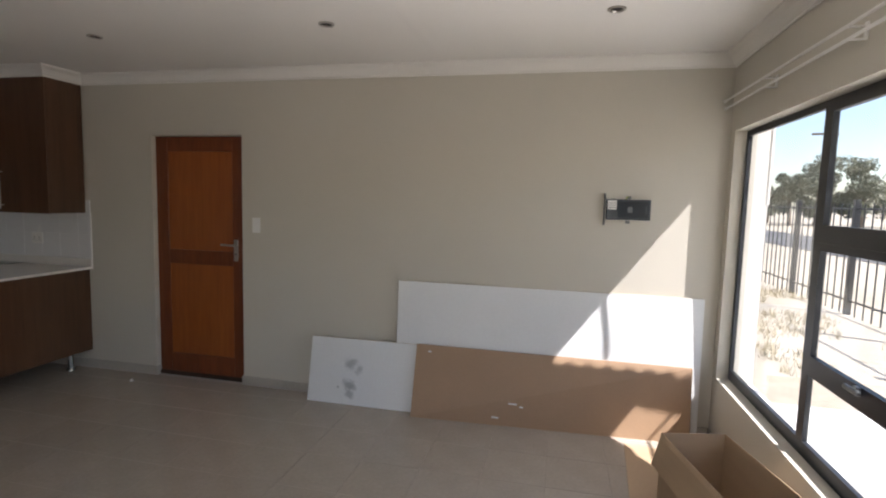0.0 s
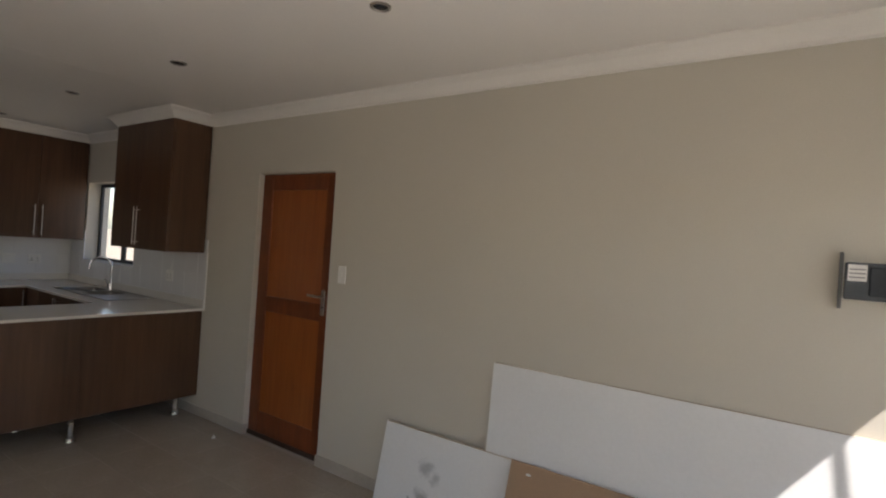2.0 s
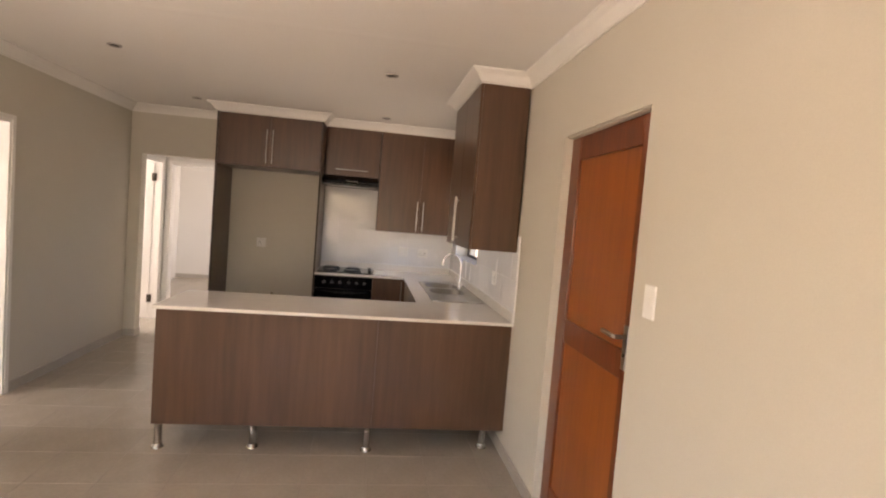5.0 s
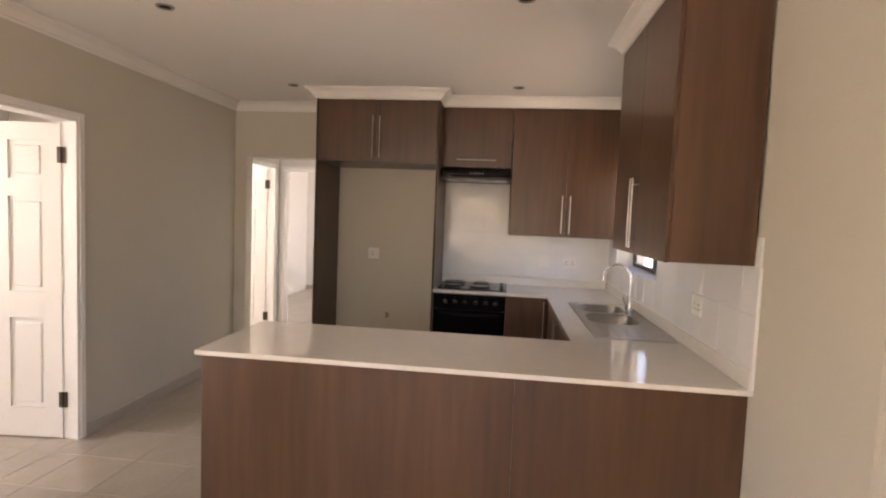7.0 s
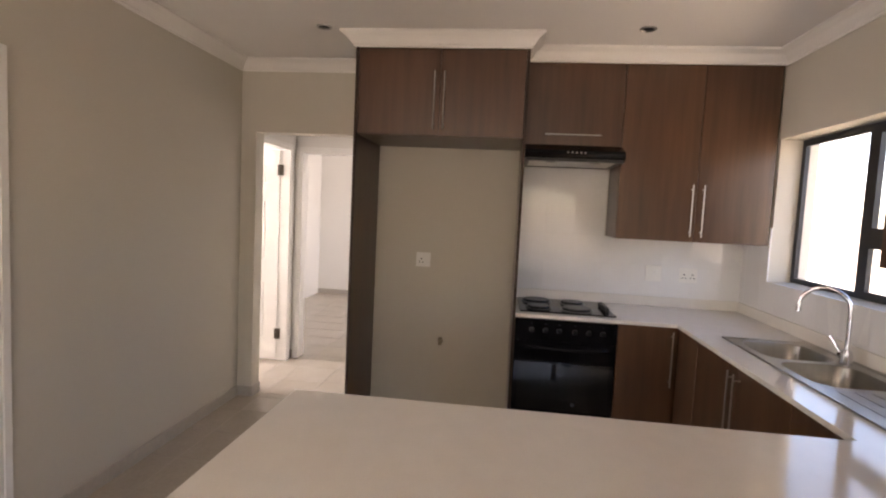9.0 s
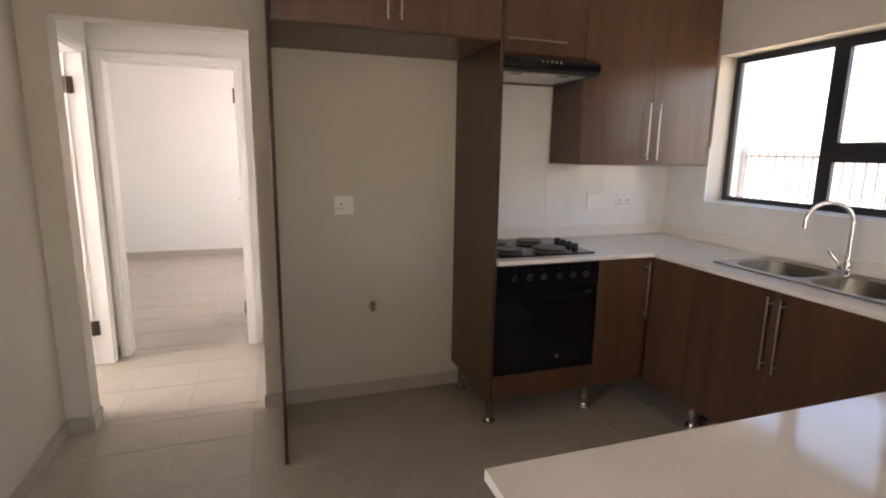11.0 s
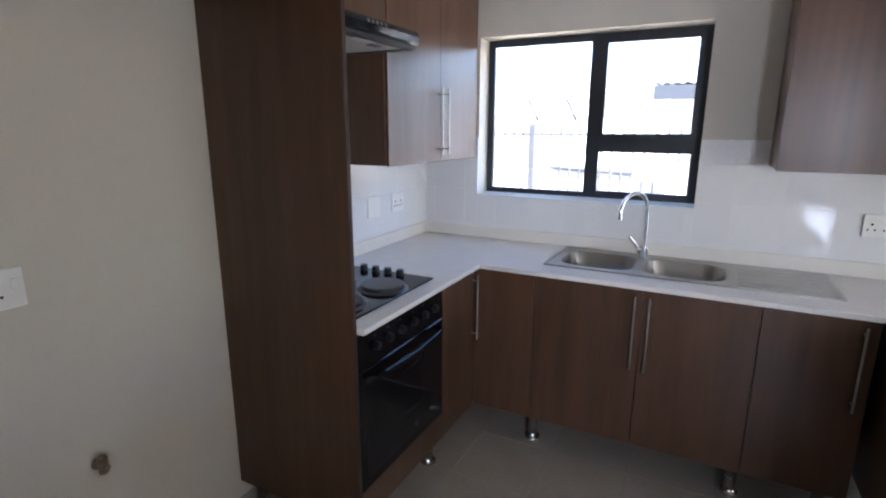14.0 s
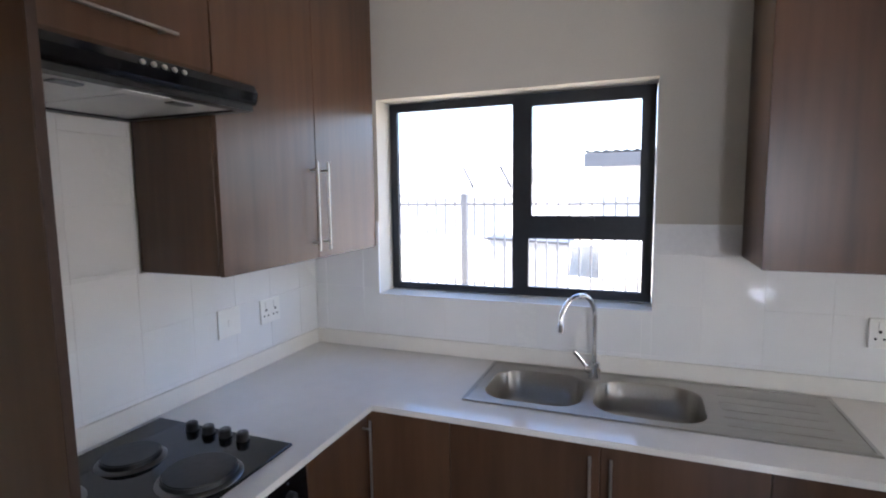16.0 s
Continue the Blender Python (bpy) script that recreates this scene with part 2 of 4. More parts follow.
def box(x0, x1, y0, y1, z0, z1, bevel=0.0, bm=None, segs=1):
    own = bmesh.new()
    bmesh.ops.create_cube(own, size=1)
    for v in own.verts:
        v.co = Vector((x0 + (v.co.x + 0.5) * (x1 - x0), y0 + (v.co.y + 0.5) * (y1 - y0), z0 + (v.co.z + 0.5) * (z1 - z0)))
    if bevel:
        bmesh.ops.bevel(own, geom=own.edges[:], offset=bevel, segments=segs, affect="EDGES", profile=0.5)
    return join(bm, own)


def join(bm, own):
    if bm is None:
        return own
    me = bpy.data.meshes.new("tmp")
    own.to_mesh(me)
    own.free()
    bm.from_mesh(me)
    bpy.data.meshes.remove(me)
    return bm


def cyl(a, b, r, r2=None, seg=20, bm=None, bevel=0.0):
    """A rod from a to b."""
    a, b = Vector(a), Vector(b)
    own = bmesh.new()
    bmesh.ops.create_cone(own, cap_ends=True, segments=seg, radius1=r, radius2=r if r2 is None else r2, depth=(b - a).length)
    if bevel:
        bmesh.ops.bevel(own, geom=[e for e in own.edges if len(e.link_faces) == 2 and any(len(f.verts) > 4 for f in e.link_faces)], offset=bevel, segments=2, affect="EDGES")
    m = Matrix.Translation((a + b) / 2) @ (b - a).to_track_quat("Z", "Y").to_matrix().to_4x4()
    bmesh.ops.transform(own, matrix=m, verts=own.verts)
    return join(bm, own)


def tube(points, r, seg=12, bm=None):
    """A bent pipe through points."""
    own = bmesh.new()
    rings = []
    pts = [Vector(p) for p in points]
    up = Vector((0.31, 0.87, 0.13))
    for i, p in enumerate(pts):
        d = (pts[min(i + 1, len(pts) - 1)] - pts[max(i - 1, 0)]).normalized()
        u = d.cross(up).normalized()
        w = d.cross(u)
        rings.append([own.verts.new(p + r * (math.cos(k * math.tau / seg) * u + math.sin(k * math.tau / seg) * w)) for k in range(seg)])
    for q, s in zip(rings, rings[1:]):
        for k in range(seg):
            own.faces.new((q[k], q[(k + 1) % seg], s[(k + 1) % seg], s[k]))
    own.faces.new(rings[0]), own.faces.new(rings[-1])
    return join(bm, own)


def prism(profile, axis, lo, hi, bm=None):
    """A profile of (u, v) pushed along an axis from lo to hi; u, v are the other two axes in order."""
    own = bmesh.new()

    def at(u, v, w):
        c = [u, v]
        c.insert(axis, w)
        return Vector(c)
    a = [own.verts.new(at(u, v, lo)) for u, v in profile]
    b = [own.verts.new(at(u, v, hi)) for u, v in profile]
    n = len(profile)
    own.faces.new(a), own.faces.new(b)
    for i in range(n):
        own.faces.new((a[i], a[(i + 1) % n], b[(i + 1) % n], b[i]))
    return join(bm, own)


def slab(axis, lo, hi, u0, u1, v0, v1, holes=(), bm=None):
    """A plate from lo to hi along axis, over u by v of the other two axes, with rectangular holes cut through."""
    us = sorted({u0, u1, *[h[0] for h in holes], *[h[1] for h in holes]})
    vs = sorted({v0, v1, *[h[2] for h in holes], *[h[3] for h in holes]})
    own = bmesh.new()
    seen = {}

    def vert(u, v, w):
        c = [u, v]
        c.insert(axis, w)
        key = tuple(round(q, 5) for q in c)
        if key not in seen:
            seen[key] = own.verts.new(c)
        return seen[key]

    def solid(i, j):
        if i < 0 or j < 0 or i >= len(us) - 1 or j >= len(vs) - 1:
            return False
        u, v = (us[i] + us[i + 1]) / 2, (vs[j] + vs[j + 1]) / 2
        return not any(h[0] < u < h[1] and h[2] < v < h[3] for h in holes)
    for i in range(len(us) - 1):
        for j in range(len(vs) - 1):
            if not solid(i, j):
                continue
            a, b, c, d = us[i], us[i + 1], vs[j], vs[j + 1]
            for w in (lo, hi):
                own.faces.new([vert(a, c, w), vert(b, c, w), vert(b, d, w), vert(a, d, w)])
            for di, dj, p, q in ((-1, 0, (a, c), (a, d)), (1, 0, (b, c), (b, d)), (0, -1, (a, c), (b, c)), (0, 1, (a, d), (b, d))):
                if not solid(i + di, j + dj):
                    own.faces.new([vert(*p, lo), vert(*q, lo), vert(*q, hi), vert(*p, hi)])
    return join(bm, own)


def sweep(path, profile, closed=False, side=1):
    """A profile of (out, z) carried along a plan path with mitred corners; out is measured to the given side."""
    bm = bmesh.new()
    n = len(path)
    rings = []
    for i in range(n):
        p = Vector(path[i])
        a = (p - Vector(path[i - 1])).normalized() if closed or i > 0 else None
        b = (Vector(path[(i + 1) % n]) - p).normalized() if closed or i < n - 1 else None
        a, b = a or b, b or a
        na, nb = Vector((-a.y, a.x)) * side, Vector((-b.y, b.x)) * side
        m = (na + nb)
        m = m / max(0.2, m.dot(na))
        rings.append([bm.verts.new((p.x + m.x * o, p.y + m.y * o, z)) for o, z in profile])
    k = len(profile)
    for i in range(n if closed else n - 1):
        q, s = rings[i], rings[(i + 1) % n]
        for j in range(k):
            bm.faces.new((q[j], q[(j + 1) % k], s[(j + 1) % k], s[j]))
    if not closed:
        bm.faces.new(rings[0]), bm.faces.new(rings[-1])
    return bm


# ---- the shell ----
XK, XW, YL, H = -3.44, 4.42, -3.63, 2.56


def wall(name, bm, material=PAINT, label="beige painted plaster wall"):
    return single(name, bm, material, label, "wall", "structure")


wall_north = wall("wall_north", slab(1, 0.0, 0.22, -3.56, 4.64, -0.1, H, [(0.0, 0.852, -0.05, 2.06), (-3.09, -1.935, 1.172, 2.035)]))
wall_west = wall("wall_west", slab(0, -3.56, XK, -3.75, 0.0, -0.1, H, [(-3.51, -2.66, -0.05, 2.03)]))
wall_left = wall("wall_left", slab(1, -3.75, YL, XK, 0.6, -0.1, H, [(-1.555, -0.745, -0.05, 2.05)]))
wall("wall_lounge_side", slab(0, 0.48, 0.6, -6.12, -3.75, -0.1, H))
wall("wall_lounge_back", slab(1, -4.92, -4.8, 0.6, 4.64, -0.1, H, [(1.2, 3.6, -0.05, 2.1)]))
wall_east = wall("wall_east", slab(0, XW, 4.55, -4.8, 0.0, -0.1, H, [(-3.26, -0.08, 0.455, 2.066)]))
wall("wall_east_outer", slab(0, 4.5505, 4.64, -4.92, 0.0, -0.22, H, [(-3.3, -0.078, 0.43, 2.24)]), PLASTER, "white plastered outer face of the front wall")
wall("wall_hall_left", slab(1, -3.77, -3.65, -4.5, -3.56, -0.1, H, [(-4.40, -3.62, -0.05, 2.03)]), WHITEWALL, "white painted hall wall")
wall("wall_hall_right", slab(1, -2.55, -2.43, -4.5, -3.56, -0.1, H), WHITEWALL, "white painted hall wall")
wall("wall_bedroom_door", slab(0, -4.62, -4.5, -6.12, -1.4, -0.1, H, [(-3.60, -2.765, -0.05, 2.02)]), WHITEWALL, "white painted wall with a doorway")
wall("wall_bedroom_back", slab(0, -8.32, -8.2, -4.87, -1.4, -0.1, H), WHITEWALL, "white painted bedroom wall")
wall("wall_bedroom_left", slab(1, -4.87, -4.75, -8.2, -4.62, -0.1, H), WHITEWALL, "white painted bedroom wall")
wall("wall_bedroom_right", slab(1, -1.4, -1.28, -8.32, -4.5, -0.1, H, [(-7.4, -6.0, 0.95, 2.05)]), WHITEWALL, "white painted bedroom wall")
wall("wall_rooms_back", slab(1, -6.24, -6.12, -4.62, 0.6, -0.1, H, [(-0.7, 0.3, 0.95, 2.05), (-4.38, -3.68, 1.05, 1.95)]), WHITEWALL, "white painted wall")
wall("wall_rooms_middle", slab(0, -3.56, XK, -6.12, -3.77, -0.1, H), WHITEWALL, "white painted partition wall")
bm = slab(2, H, H + 0.12, -8.32, 4.64, -6.24, 0.22)
# faint skimmed joints between the boards
for x in (2.51, -0.32):
    bm = prism([(x - 0.05, H + 0.004), (x - 0.05, H - 0.0001), (x - 0.012, H - 0.0022), (x + 0.012, H - 0.0022), (x + 0.05, H - 0.0001), (x + 0.05, H + 0.004)], 1, YL + 0.08, -0.08, bm)
single("ceiling", bm, CEIL, "smooth white painted ceiling", "ceiling", "structure")
floor = single("floor", slab(2, -0.1, -0.0018, -8.2, 4.64, -6.12, 0.22), GROUT, "beige ceramic floor tiles with grey grout", "floor", "structure")

CP = [(0.0, H), (0.078, H), (0.078, H - 0.012), (0.066, H - 0.02), (0.045, H - 0.032), (0.03, H - 0.05), (0.02, H - 0.066), (0.01, H - 0.072), (0.01, H - 0.085), (0.0, H - 0.085)]
ROOM = [(4.42, 0.0), (-0.68, 0.0), (-0.68, -0.343), (-1.652, -0.343), (-1.652, 0.0), (-3.10, 0.0), (-3.10, -1.53), (-2.84, -1.53), (-2.84, -2.585), (XK, -2.585), (XK, YL), (0.6, YL), (0.6, -4.8), (4.42, -4.8)]
single("cornice", sweep(ROOM, [(o - 0.001, z - 0.001) for o, z in CP], True, 1), CORNICE, "white coved plaster cornice", "cornice", "structure")
SP = [(0.0, 0.0), (0.011, 0.0), (0.011, 0.074), (0.008, 0.078), (0.0, 0.078)]
for path in ([(4.42, -0.0), (0.852, 0.0), (0.852, 0.05)], [(0.0, 0.05), (0.0, 0.0), (XK, 0.0), (XK, -2.66), (-3.56, -2.66)],
             [(-3.56, -3.51), (XK, -3.51), (XK, YL), (-1.589, YL)], [(-0.71, YL), (0.6, YL), (0.6, -4.8), (1.2, -4.8)], [(3.6, -4.8), (4.42, -4.8), (4.42, 0.0)],
             [(-4.5, -2.69), (-4.5, -2.55), (-3.56, -2.55), (-3.56, -2.66)], [(-8.2, -4.75), (-8.2, -1.4)], [(-4.45, -3.65), (-4.5, -3.65), (-4.5, -3.62)]):
    side = 1
    if path[0] == (-8.2, -4.75):
        side = -1
    if path[0][0] == -4.5 and path[0][1] == -2.69:
        side = -1
    single("baseboard", sweep(path, [(o - 0.0005, z) for o, z in SP], False, side), SKIRT, "grey-beige tile skirting along the wall", "skirting", "structure")

# ---- doors ----


def pine_door():
    d = thing("door_1", (0.42, 0.06, 0), "closed orange-brown varnished wooden door with two panels", "door", kind="structure")
    y0, y1 = 0.042, 0.082
    x0, x1, z1 = 0.005, 0.846, 2.05
    for a, b, name in ((x0, x0 + 0.112, "stile"), (x1 - 0.112, x1, "stile")):
        part(name, box(a, b, y0, y1, 0.022, z1, 0.003), DOORDARK, d, "darker varnished stile")
    for a, b in ((0.022, 0.2), (0.985, 1.105), (1.93, z1)):
        part("rail", box(x0 + 0.112, x1 - 0.112, y0 + 0.0015, y1 - 0.0015, a, b, 0.003), DOORDARK, d, "darker varnished rail")
    for a, b in ((0.2, 0.985), (1.105, 1.93)):
        bm = box(x0 + 0.112, x1 - 0.112, y0 + 0.014, y1 - 0.008, a, b)
        part("panel", bm, DOORWOOD, d)
    plate = part("handle_plate", box(0.745, 0.783, y0 - 0.006, y0, 1.03, 1.21, 0.002), STEEL, d, "brushed steel handle plate")
    part("lever", tube([(0.764, y0 - 0.006, 1.165), (0.764, y0 - 0.05, 1.165), (0.755, y0 - 0.057, 1.166), (0.66, y0 - 0.055, 1.168)], 0.009), STEEL, plate, "", True)
    part("keyhole", cyl((0.764, y0 - 0.0065, 1.09), (0.764, y0 - 0.008, 1.09), 0.007), DARKHOLE, plate)
    # dark strip along the door's bottom edge
    part("weather_bar", box(x0, x1, y0 - 0.012, y0, 0.004, 0.04, 0.003), LAMEDGE, d, "dark strip under the door")
    f = thing("door_frame", (0.42, 0.1, 0), "wall-coloured painted steel door frame", "door frame", kind="structure")
    for a, b in ((0.0005, 0.004), (0.847, 0.8515)):
        part("jamb", box(a, b, 0.012, 0.12, 0.0, 2.0595, 0.001), PAINT, f)
    part("head", box(0.004, 0.847, 0.012, 0.12, 2.0515, 2.0595, 0.001), PAINT, f)


pine_door()


def white_door(name, hinge, along, into, width, height, label, handle=True):
    """An open white six-panel door: hinge point on the floor, unit vector of the leaf and of the face that is seen."""
    h, a, n = Vector((*hinge, 0)), Vector((*along, 0)), Vector((*into, 0))
    d = thing(name, h, label, "door", kind="structure")
    m = Matrix((( a.x, n.x, 0, h.x), (a.y, n.y, 0, h.y), (0, 0, 1, 0), (0, 0, 0, 1)))

    def add(nm, bm, mt, parent=None, lab="", smooth=False):
        bmesh.ops.transform(bm, matrix=m, verts=bm.verts)
        return part(nm, bm, mt, parent or d, lab, smooth)
    cols = [(0.11, width / 2 - 0.05), (width / 2 + 0.05, width - 0.11)]
    rows = [(0.2, 0.78), (0.95, 1.55), (1.66, height - 0.11)]
    leaf = add("leaf", slab(1, -0.038, 0.0, 0.004, width, 0.01, height, [(*c, *r) for c in cols for r in rows]), WHITEDOOR)
    for c in cols:
        for r in rows:
            p = box(c[0], c[1], -0.03, -0.012, r[0], r[1])
            p = box(c[0] + 0.03, c[1] - 0.03, -0.034, -0.004, r[0] + 0.03, r[1] - 0.03, 0.006, p)
            add("panel", p, WHITEDOOR, leaf)
    for z in (0.26, 1.815):
        add("hinge", box(-0.03, 0.026, 0.0005, 0.0035, z - 0.05, z + 0.05, 0.001, cyl((0.0, 0.006, z - 0.05), (0.0, 0.006, z + 0.05), 0.006)), HINGE, d, "dark steel butt hinge")
    if handle:
        add("lever", tube([(width - 0.06, 0.0, 1.03), (width - 0.06, 0.05, 1.03), (width - 0.07, 0.055, 1.03), (width - 0.17, 0.053, 1.03)], 0.009), STEEL, d, "steel lever handle", True)
    return d


def door_frame(axis, lo, hi, a, b, top, label="white painted door frame"):
    """A lining with stops and a slim architrave in a doorway; axis is the wall's normal."""
    f = thing("door_frame", ((a + b) / 2, lo, 0) if axis == 1 else (lo, (a + b) / 2, 0), label, "door frame", kind="structure")

    def bx(u0, u1, w0, w1, z0, z1):
        return box(u0, u1, w0, w1, z0, z1, 0.002) if axis == 1 else box(w0, w1, u0, u1, z0, z1, 0.002)
    for u0, u1 in ((a, a + 0.028), (b - 0.028, b)):
        part("jamb", bx(u0, u1, lo - 0.008, hi + 0.008, 0.0, top), WHITEDOOR, f)
    part("head", bx(a + 0.028, b - 0.028, lo - 0.008, hi + 0.008, top - 0.028, top), WHITEDOOR, f)
    for u0, u1 in ((a - 0.03, a + 0.006), (b - 0.006, b + 0.03)):
        part("architrave", bx(u0, u1, hi + 0.008, hi + 0.016, 0.0, top + 0.028), WHITEDOOR, f)
    part("architrave", bx(a + 0.006, b - 0.006, hi + 0.008, hi + 0.016, top - 0.006, top + 0.028), WHITEDOOR, f)


door_frame(1, -3.75, YL, -1.555, -0.745, 2.05)
white_door("door_2", (-1.52, -3.72), (0.1, -0.995), (0.995, 0.1), 0.78, 2.01, "white six-panel door standing open into a room", False)
door_frame(1, -3.77, -3.65, -4.40, -3.62, 2.03)
white_door("door_3", (-4.362, -3.735), (0.12, -0.993), (0.993, 0.12), 0.72, 1.99, "white six-panel door standing open off the hall", False)
door_frame(0, -4.62, -4.5, -3.60, -2.765, 2.02)
white_door("door_4", (-4.6, -2.80), (-0.999, 0.03), (-0.03, -0.999), 0.77, 1.98, "white six-panel door standing open against the bedroom side")

# ---- windows ----


def pane_frame(parent, axis, at, a, b, z0, z1, w, d0, d1, name="casement"):
    """A rectangular aluminium ring of bar width w, with its pane; axis is the wall's normal."""
    bm = slab(axis, at + d0, at + d1, a, b, z0, z1, [(a + w, b - w, z0 + w, z1 - w)])
    fr = part(name, bm, ALU, parent)
    mid = at + (d0 + d1) / 2
    g = part("pane", slab(axis, mid - 0.002, mid + 0.002, a + w, b - w, z0 + w, z1 - w), GLASS, fr, "clear glass")
    g.visible_shadow = False
    return fr


k = thing("window_1", (-2.51, 0.13, 1.172), "charcoal aluminium kitchen window with three panes", "window", kind="structure")
part("window_frame", slab(1, 0.124, 0.148, -3.086, -1.938, 1.176, 2.032, [(-3.05, -2.505, 1.205, 1.995), (-2.435, -1.978, 1.215, 1.425), (-2.435, -1.978, 1.51, 1.995)]), ALU, k)
for a, b, z0, z1 in ((-3.05, -2.505, 1.205, 1.995), (-2.435, -1.978, 1.215, 1.425)):
    part("pane", slab(1, 0.134, 0.138, a, b, z0, z1), GLASS, k, "clear glass").visible_shadow = False
pane_frame(k, 1, 0.12, -2.447, -1.966, 1.498, 2.007, 0.026, -0.002, 0.026)
part("window_handle", box(-2.25, -2.16, 0.1, 0.118, 1.503, 1.522, 0.004), ALU, k)

e = thing("window_2", (4.5, -1.67, 0.455), "wide charcoal aluminium front window with tall fixed panes", "window", kind="structure")
cols = [(-3.215, -2.25), (-2.13, -1.14), (-1.075, -0.113)]
holes = [(cols[0][0], cols[0][1], 0.525, 2.03), (cols[2][0], cols[2][1], 0.525, 2.03)] + [(cols[1][0], cols[1][1], z0, z1) for z0, z1 in ((0.525, 0.835), (0.905, 1.43), (1.49, 2.03))]
part("window_frame", slab(0, 4.49, 4.513, -3.256, -0.084, 0.46, 2.062, holes), ALU, e)
for h in holes[:3]:
    part("pane", slab(0, 4.5, 4.504, *h), GLASS, e, "clear glass").visible_shadow = False
for z0, z1 in ((0.896, 1.438), (1.482, 2.038)):
    pane_frame(e, 0, 4.49, cols[1][0] - 0.01, cols[1][1] + 0.01, z0, z1, 0.034, -0.008, 0.018)
# unidentified thin line, built as a rod; its shadow splits the sun patch
part("glazing_bar", box(4.53, 4.546, -0.372, -0.356, 1.6, 2.066, 0.003), PLASTIC, e, "short pale rod hanging under the lintel")
part("window_handle", box(4.448, 4.468, -1.6, -1.5, 0.905, 0.924, 0.005, box(4.464, 4.4815, -1.57, -1.54, 0.9, 0.93, 0.003)), GREY, e, "steel casement handle")
# unseen side-room windows, placed to hold the daylight lamps
for nm, a, b, z0, z1, at, ax in (("window_3", -7.4, -6.0, 0.95, 2.05, -1.33, 1), ("window_4", -0.7, 0.3, 0.95, 2.05, -6.19, 1), ("window_5", -4.38, -3.68, 1.05, 1.95, -6.19, 1)):
    w = thing(nm, ((a + b) / 2, at, z0), "assumed charcoal aluminium window, out of view", "window", kind="structure")
    pane_frame(w, ax, at, a, b, z0, z1, 0.045, -0.025, 0.02, "window_frame")

# added opening, out of view, to carry the lounge fill light
w = thing("sliding_door", (2.4, -4.86, 0), "assumed unseen glazed sliding door that lets daylight into the lounge", "door", kind="structure")
for a, b, o in ((1.2, 2.44, -0.03), (2.36, 3.6, 0.02)):
    pane_frame(w, 1, -4.86, a, b, 0.0, 2.1, 0.07, o, o + 0.04, "sash")

# curtain rail over the front window
r = thing("curtain_rail", (4.37, -1.7, 2.19), "white double curtain rail on wall brackets", "curtain rail")
for x, z in ((4.362, 2.258), (4.37, 2.212)):
    part("rod", cyl((x, -0.04, z), (x, -3.4, z), 0.0065), PLASTIC, r, "", True)
    part("finial", cyl((x, -0.026, z), (x, -0.04, z), 0.013, 0.01, bevel=0.003), PLASTIC, r, "", True)
for y in (-0.7, -1.5, -2.4):
    b = part("bracket", box(4.411, 4.4195, y - 0.01, y + 0.01, 2.2, 2.265, 0.002), PLASTIC, r)
    for z in (2.258, 2.212):
        part("hook", box(4.354, 4.411, y - 0.007, y + 0.007, z - 0.0125, z - 0.0055, 0.002), PLASTIC, b)

# ---- kitchen units ----
ZB, ZT, HT = 0.168, 0.895, 0.016


def bar_handle(parent, a, b, out):
    """A steel bar handle from a to b, standing off its door along out."""
    a, b, o = Vector(a), Vector(b), Vector(out)
    d = (b - a).normalized()
    bm = cyl(a + o * 0.03, b + o * 0.03, 0.0045, bevel=0.0012)
    for p in (a + d * 0.03, b - d * 0.03):
        bm = cyl(p, p + o * 0.03, 0.0038, seg=12, bm=bm)
    return part("handle", bm, STEEL, parent, "brushed steel bar handle", True)


def leg(parent, x, y, top=ZB):
    bm = cyl((x, y, 0.012), (x, y, top), 0.0225, seg=24)
    bm = cyl((x, y, 0.0), (x, y, 0.014), 0.037, 0.034, 24, bm, 0.002)
    bm = cyl((x, y, 0.014), (x, y, 0.024), 0.028, 0.0235, 24, bm)
    return part("leg", bm, LEGSTEEL, parent, "round brushed steel leg", True)


def front_x(parent, x, y0, y1, z0, z1, name="door"):
    return part(name, box(x - HT, x, y0 + 0.0015, y1 - 0.0015, z0, z1, 0.0012), LAM, parent)


def front_y(parent, y, x0, x1, z0, z1, name="door"):
    return part(name, box(x0 + 0.0015, x1 - 0.0015, y, y + HT, z0, z1, 0.0012), LAM, parent)


WL = "dark walnut laminate"
# fridge surround
c = thing("fridge_surround", (-3.14, -2.06, 0), WL + " surround with cupboards over an empty fridge bay", "cupboard")
part("side_panel", box(XK + 0.002, -2.834, -2.577, -2.561, 0.0, 2.474, 0.001), LAM, c)
part("side_edge", box(-2.8335, -2.8315, -2.577, -2.561, 0.0, 2.474), LAMEDGE, c, "dark edging strip")
body = part("body", box(XK + 0.002, -2.858, -2.56, -1.549, 1.957, 2.474, 0.001), LAM, c)
for y0, y1, hy in ((-2.56, -2.055, -2.086), (-2.055, -1.549, -2.027)):
    d = front_x(c, -2.84, y0, y1, 1.96, 2.472)
    bar_handle(d, (-2.84, hy, 1.995), (-2.84, hy, 2.335), (1, 0, 0))
# tall panel and oven housing
c = thing("oven_housing", (-3.14, -1.24, 0), WL + " oven housing with tall side panel on legs", "cupboard")
part("side_panel", box(XK + 0.002, -2.842, -1.548, -1.532, 0.152, 2.474, 0.001), LAM, c)
part("side_edge", box(-2.8415, -2.8395, -1.548, -1.532, 0.152, 2.474), LAMEDGE, c, "dark edging strip")
part("body", slab(0, -3.42, -2.87, -1.531, -0.925, ZB, ZT, [(-1.515, -0.94, 0.32, ZT - 0.005)]), LAM, c)
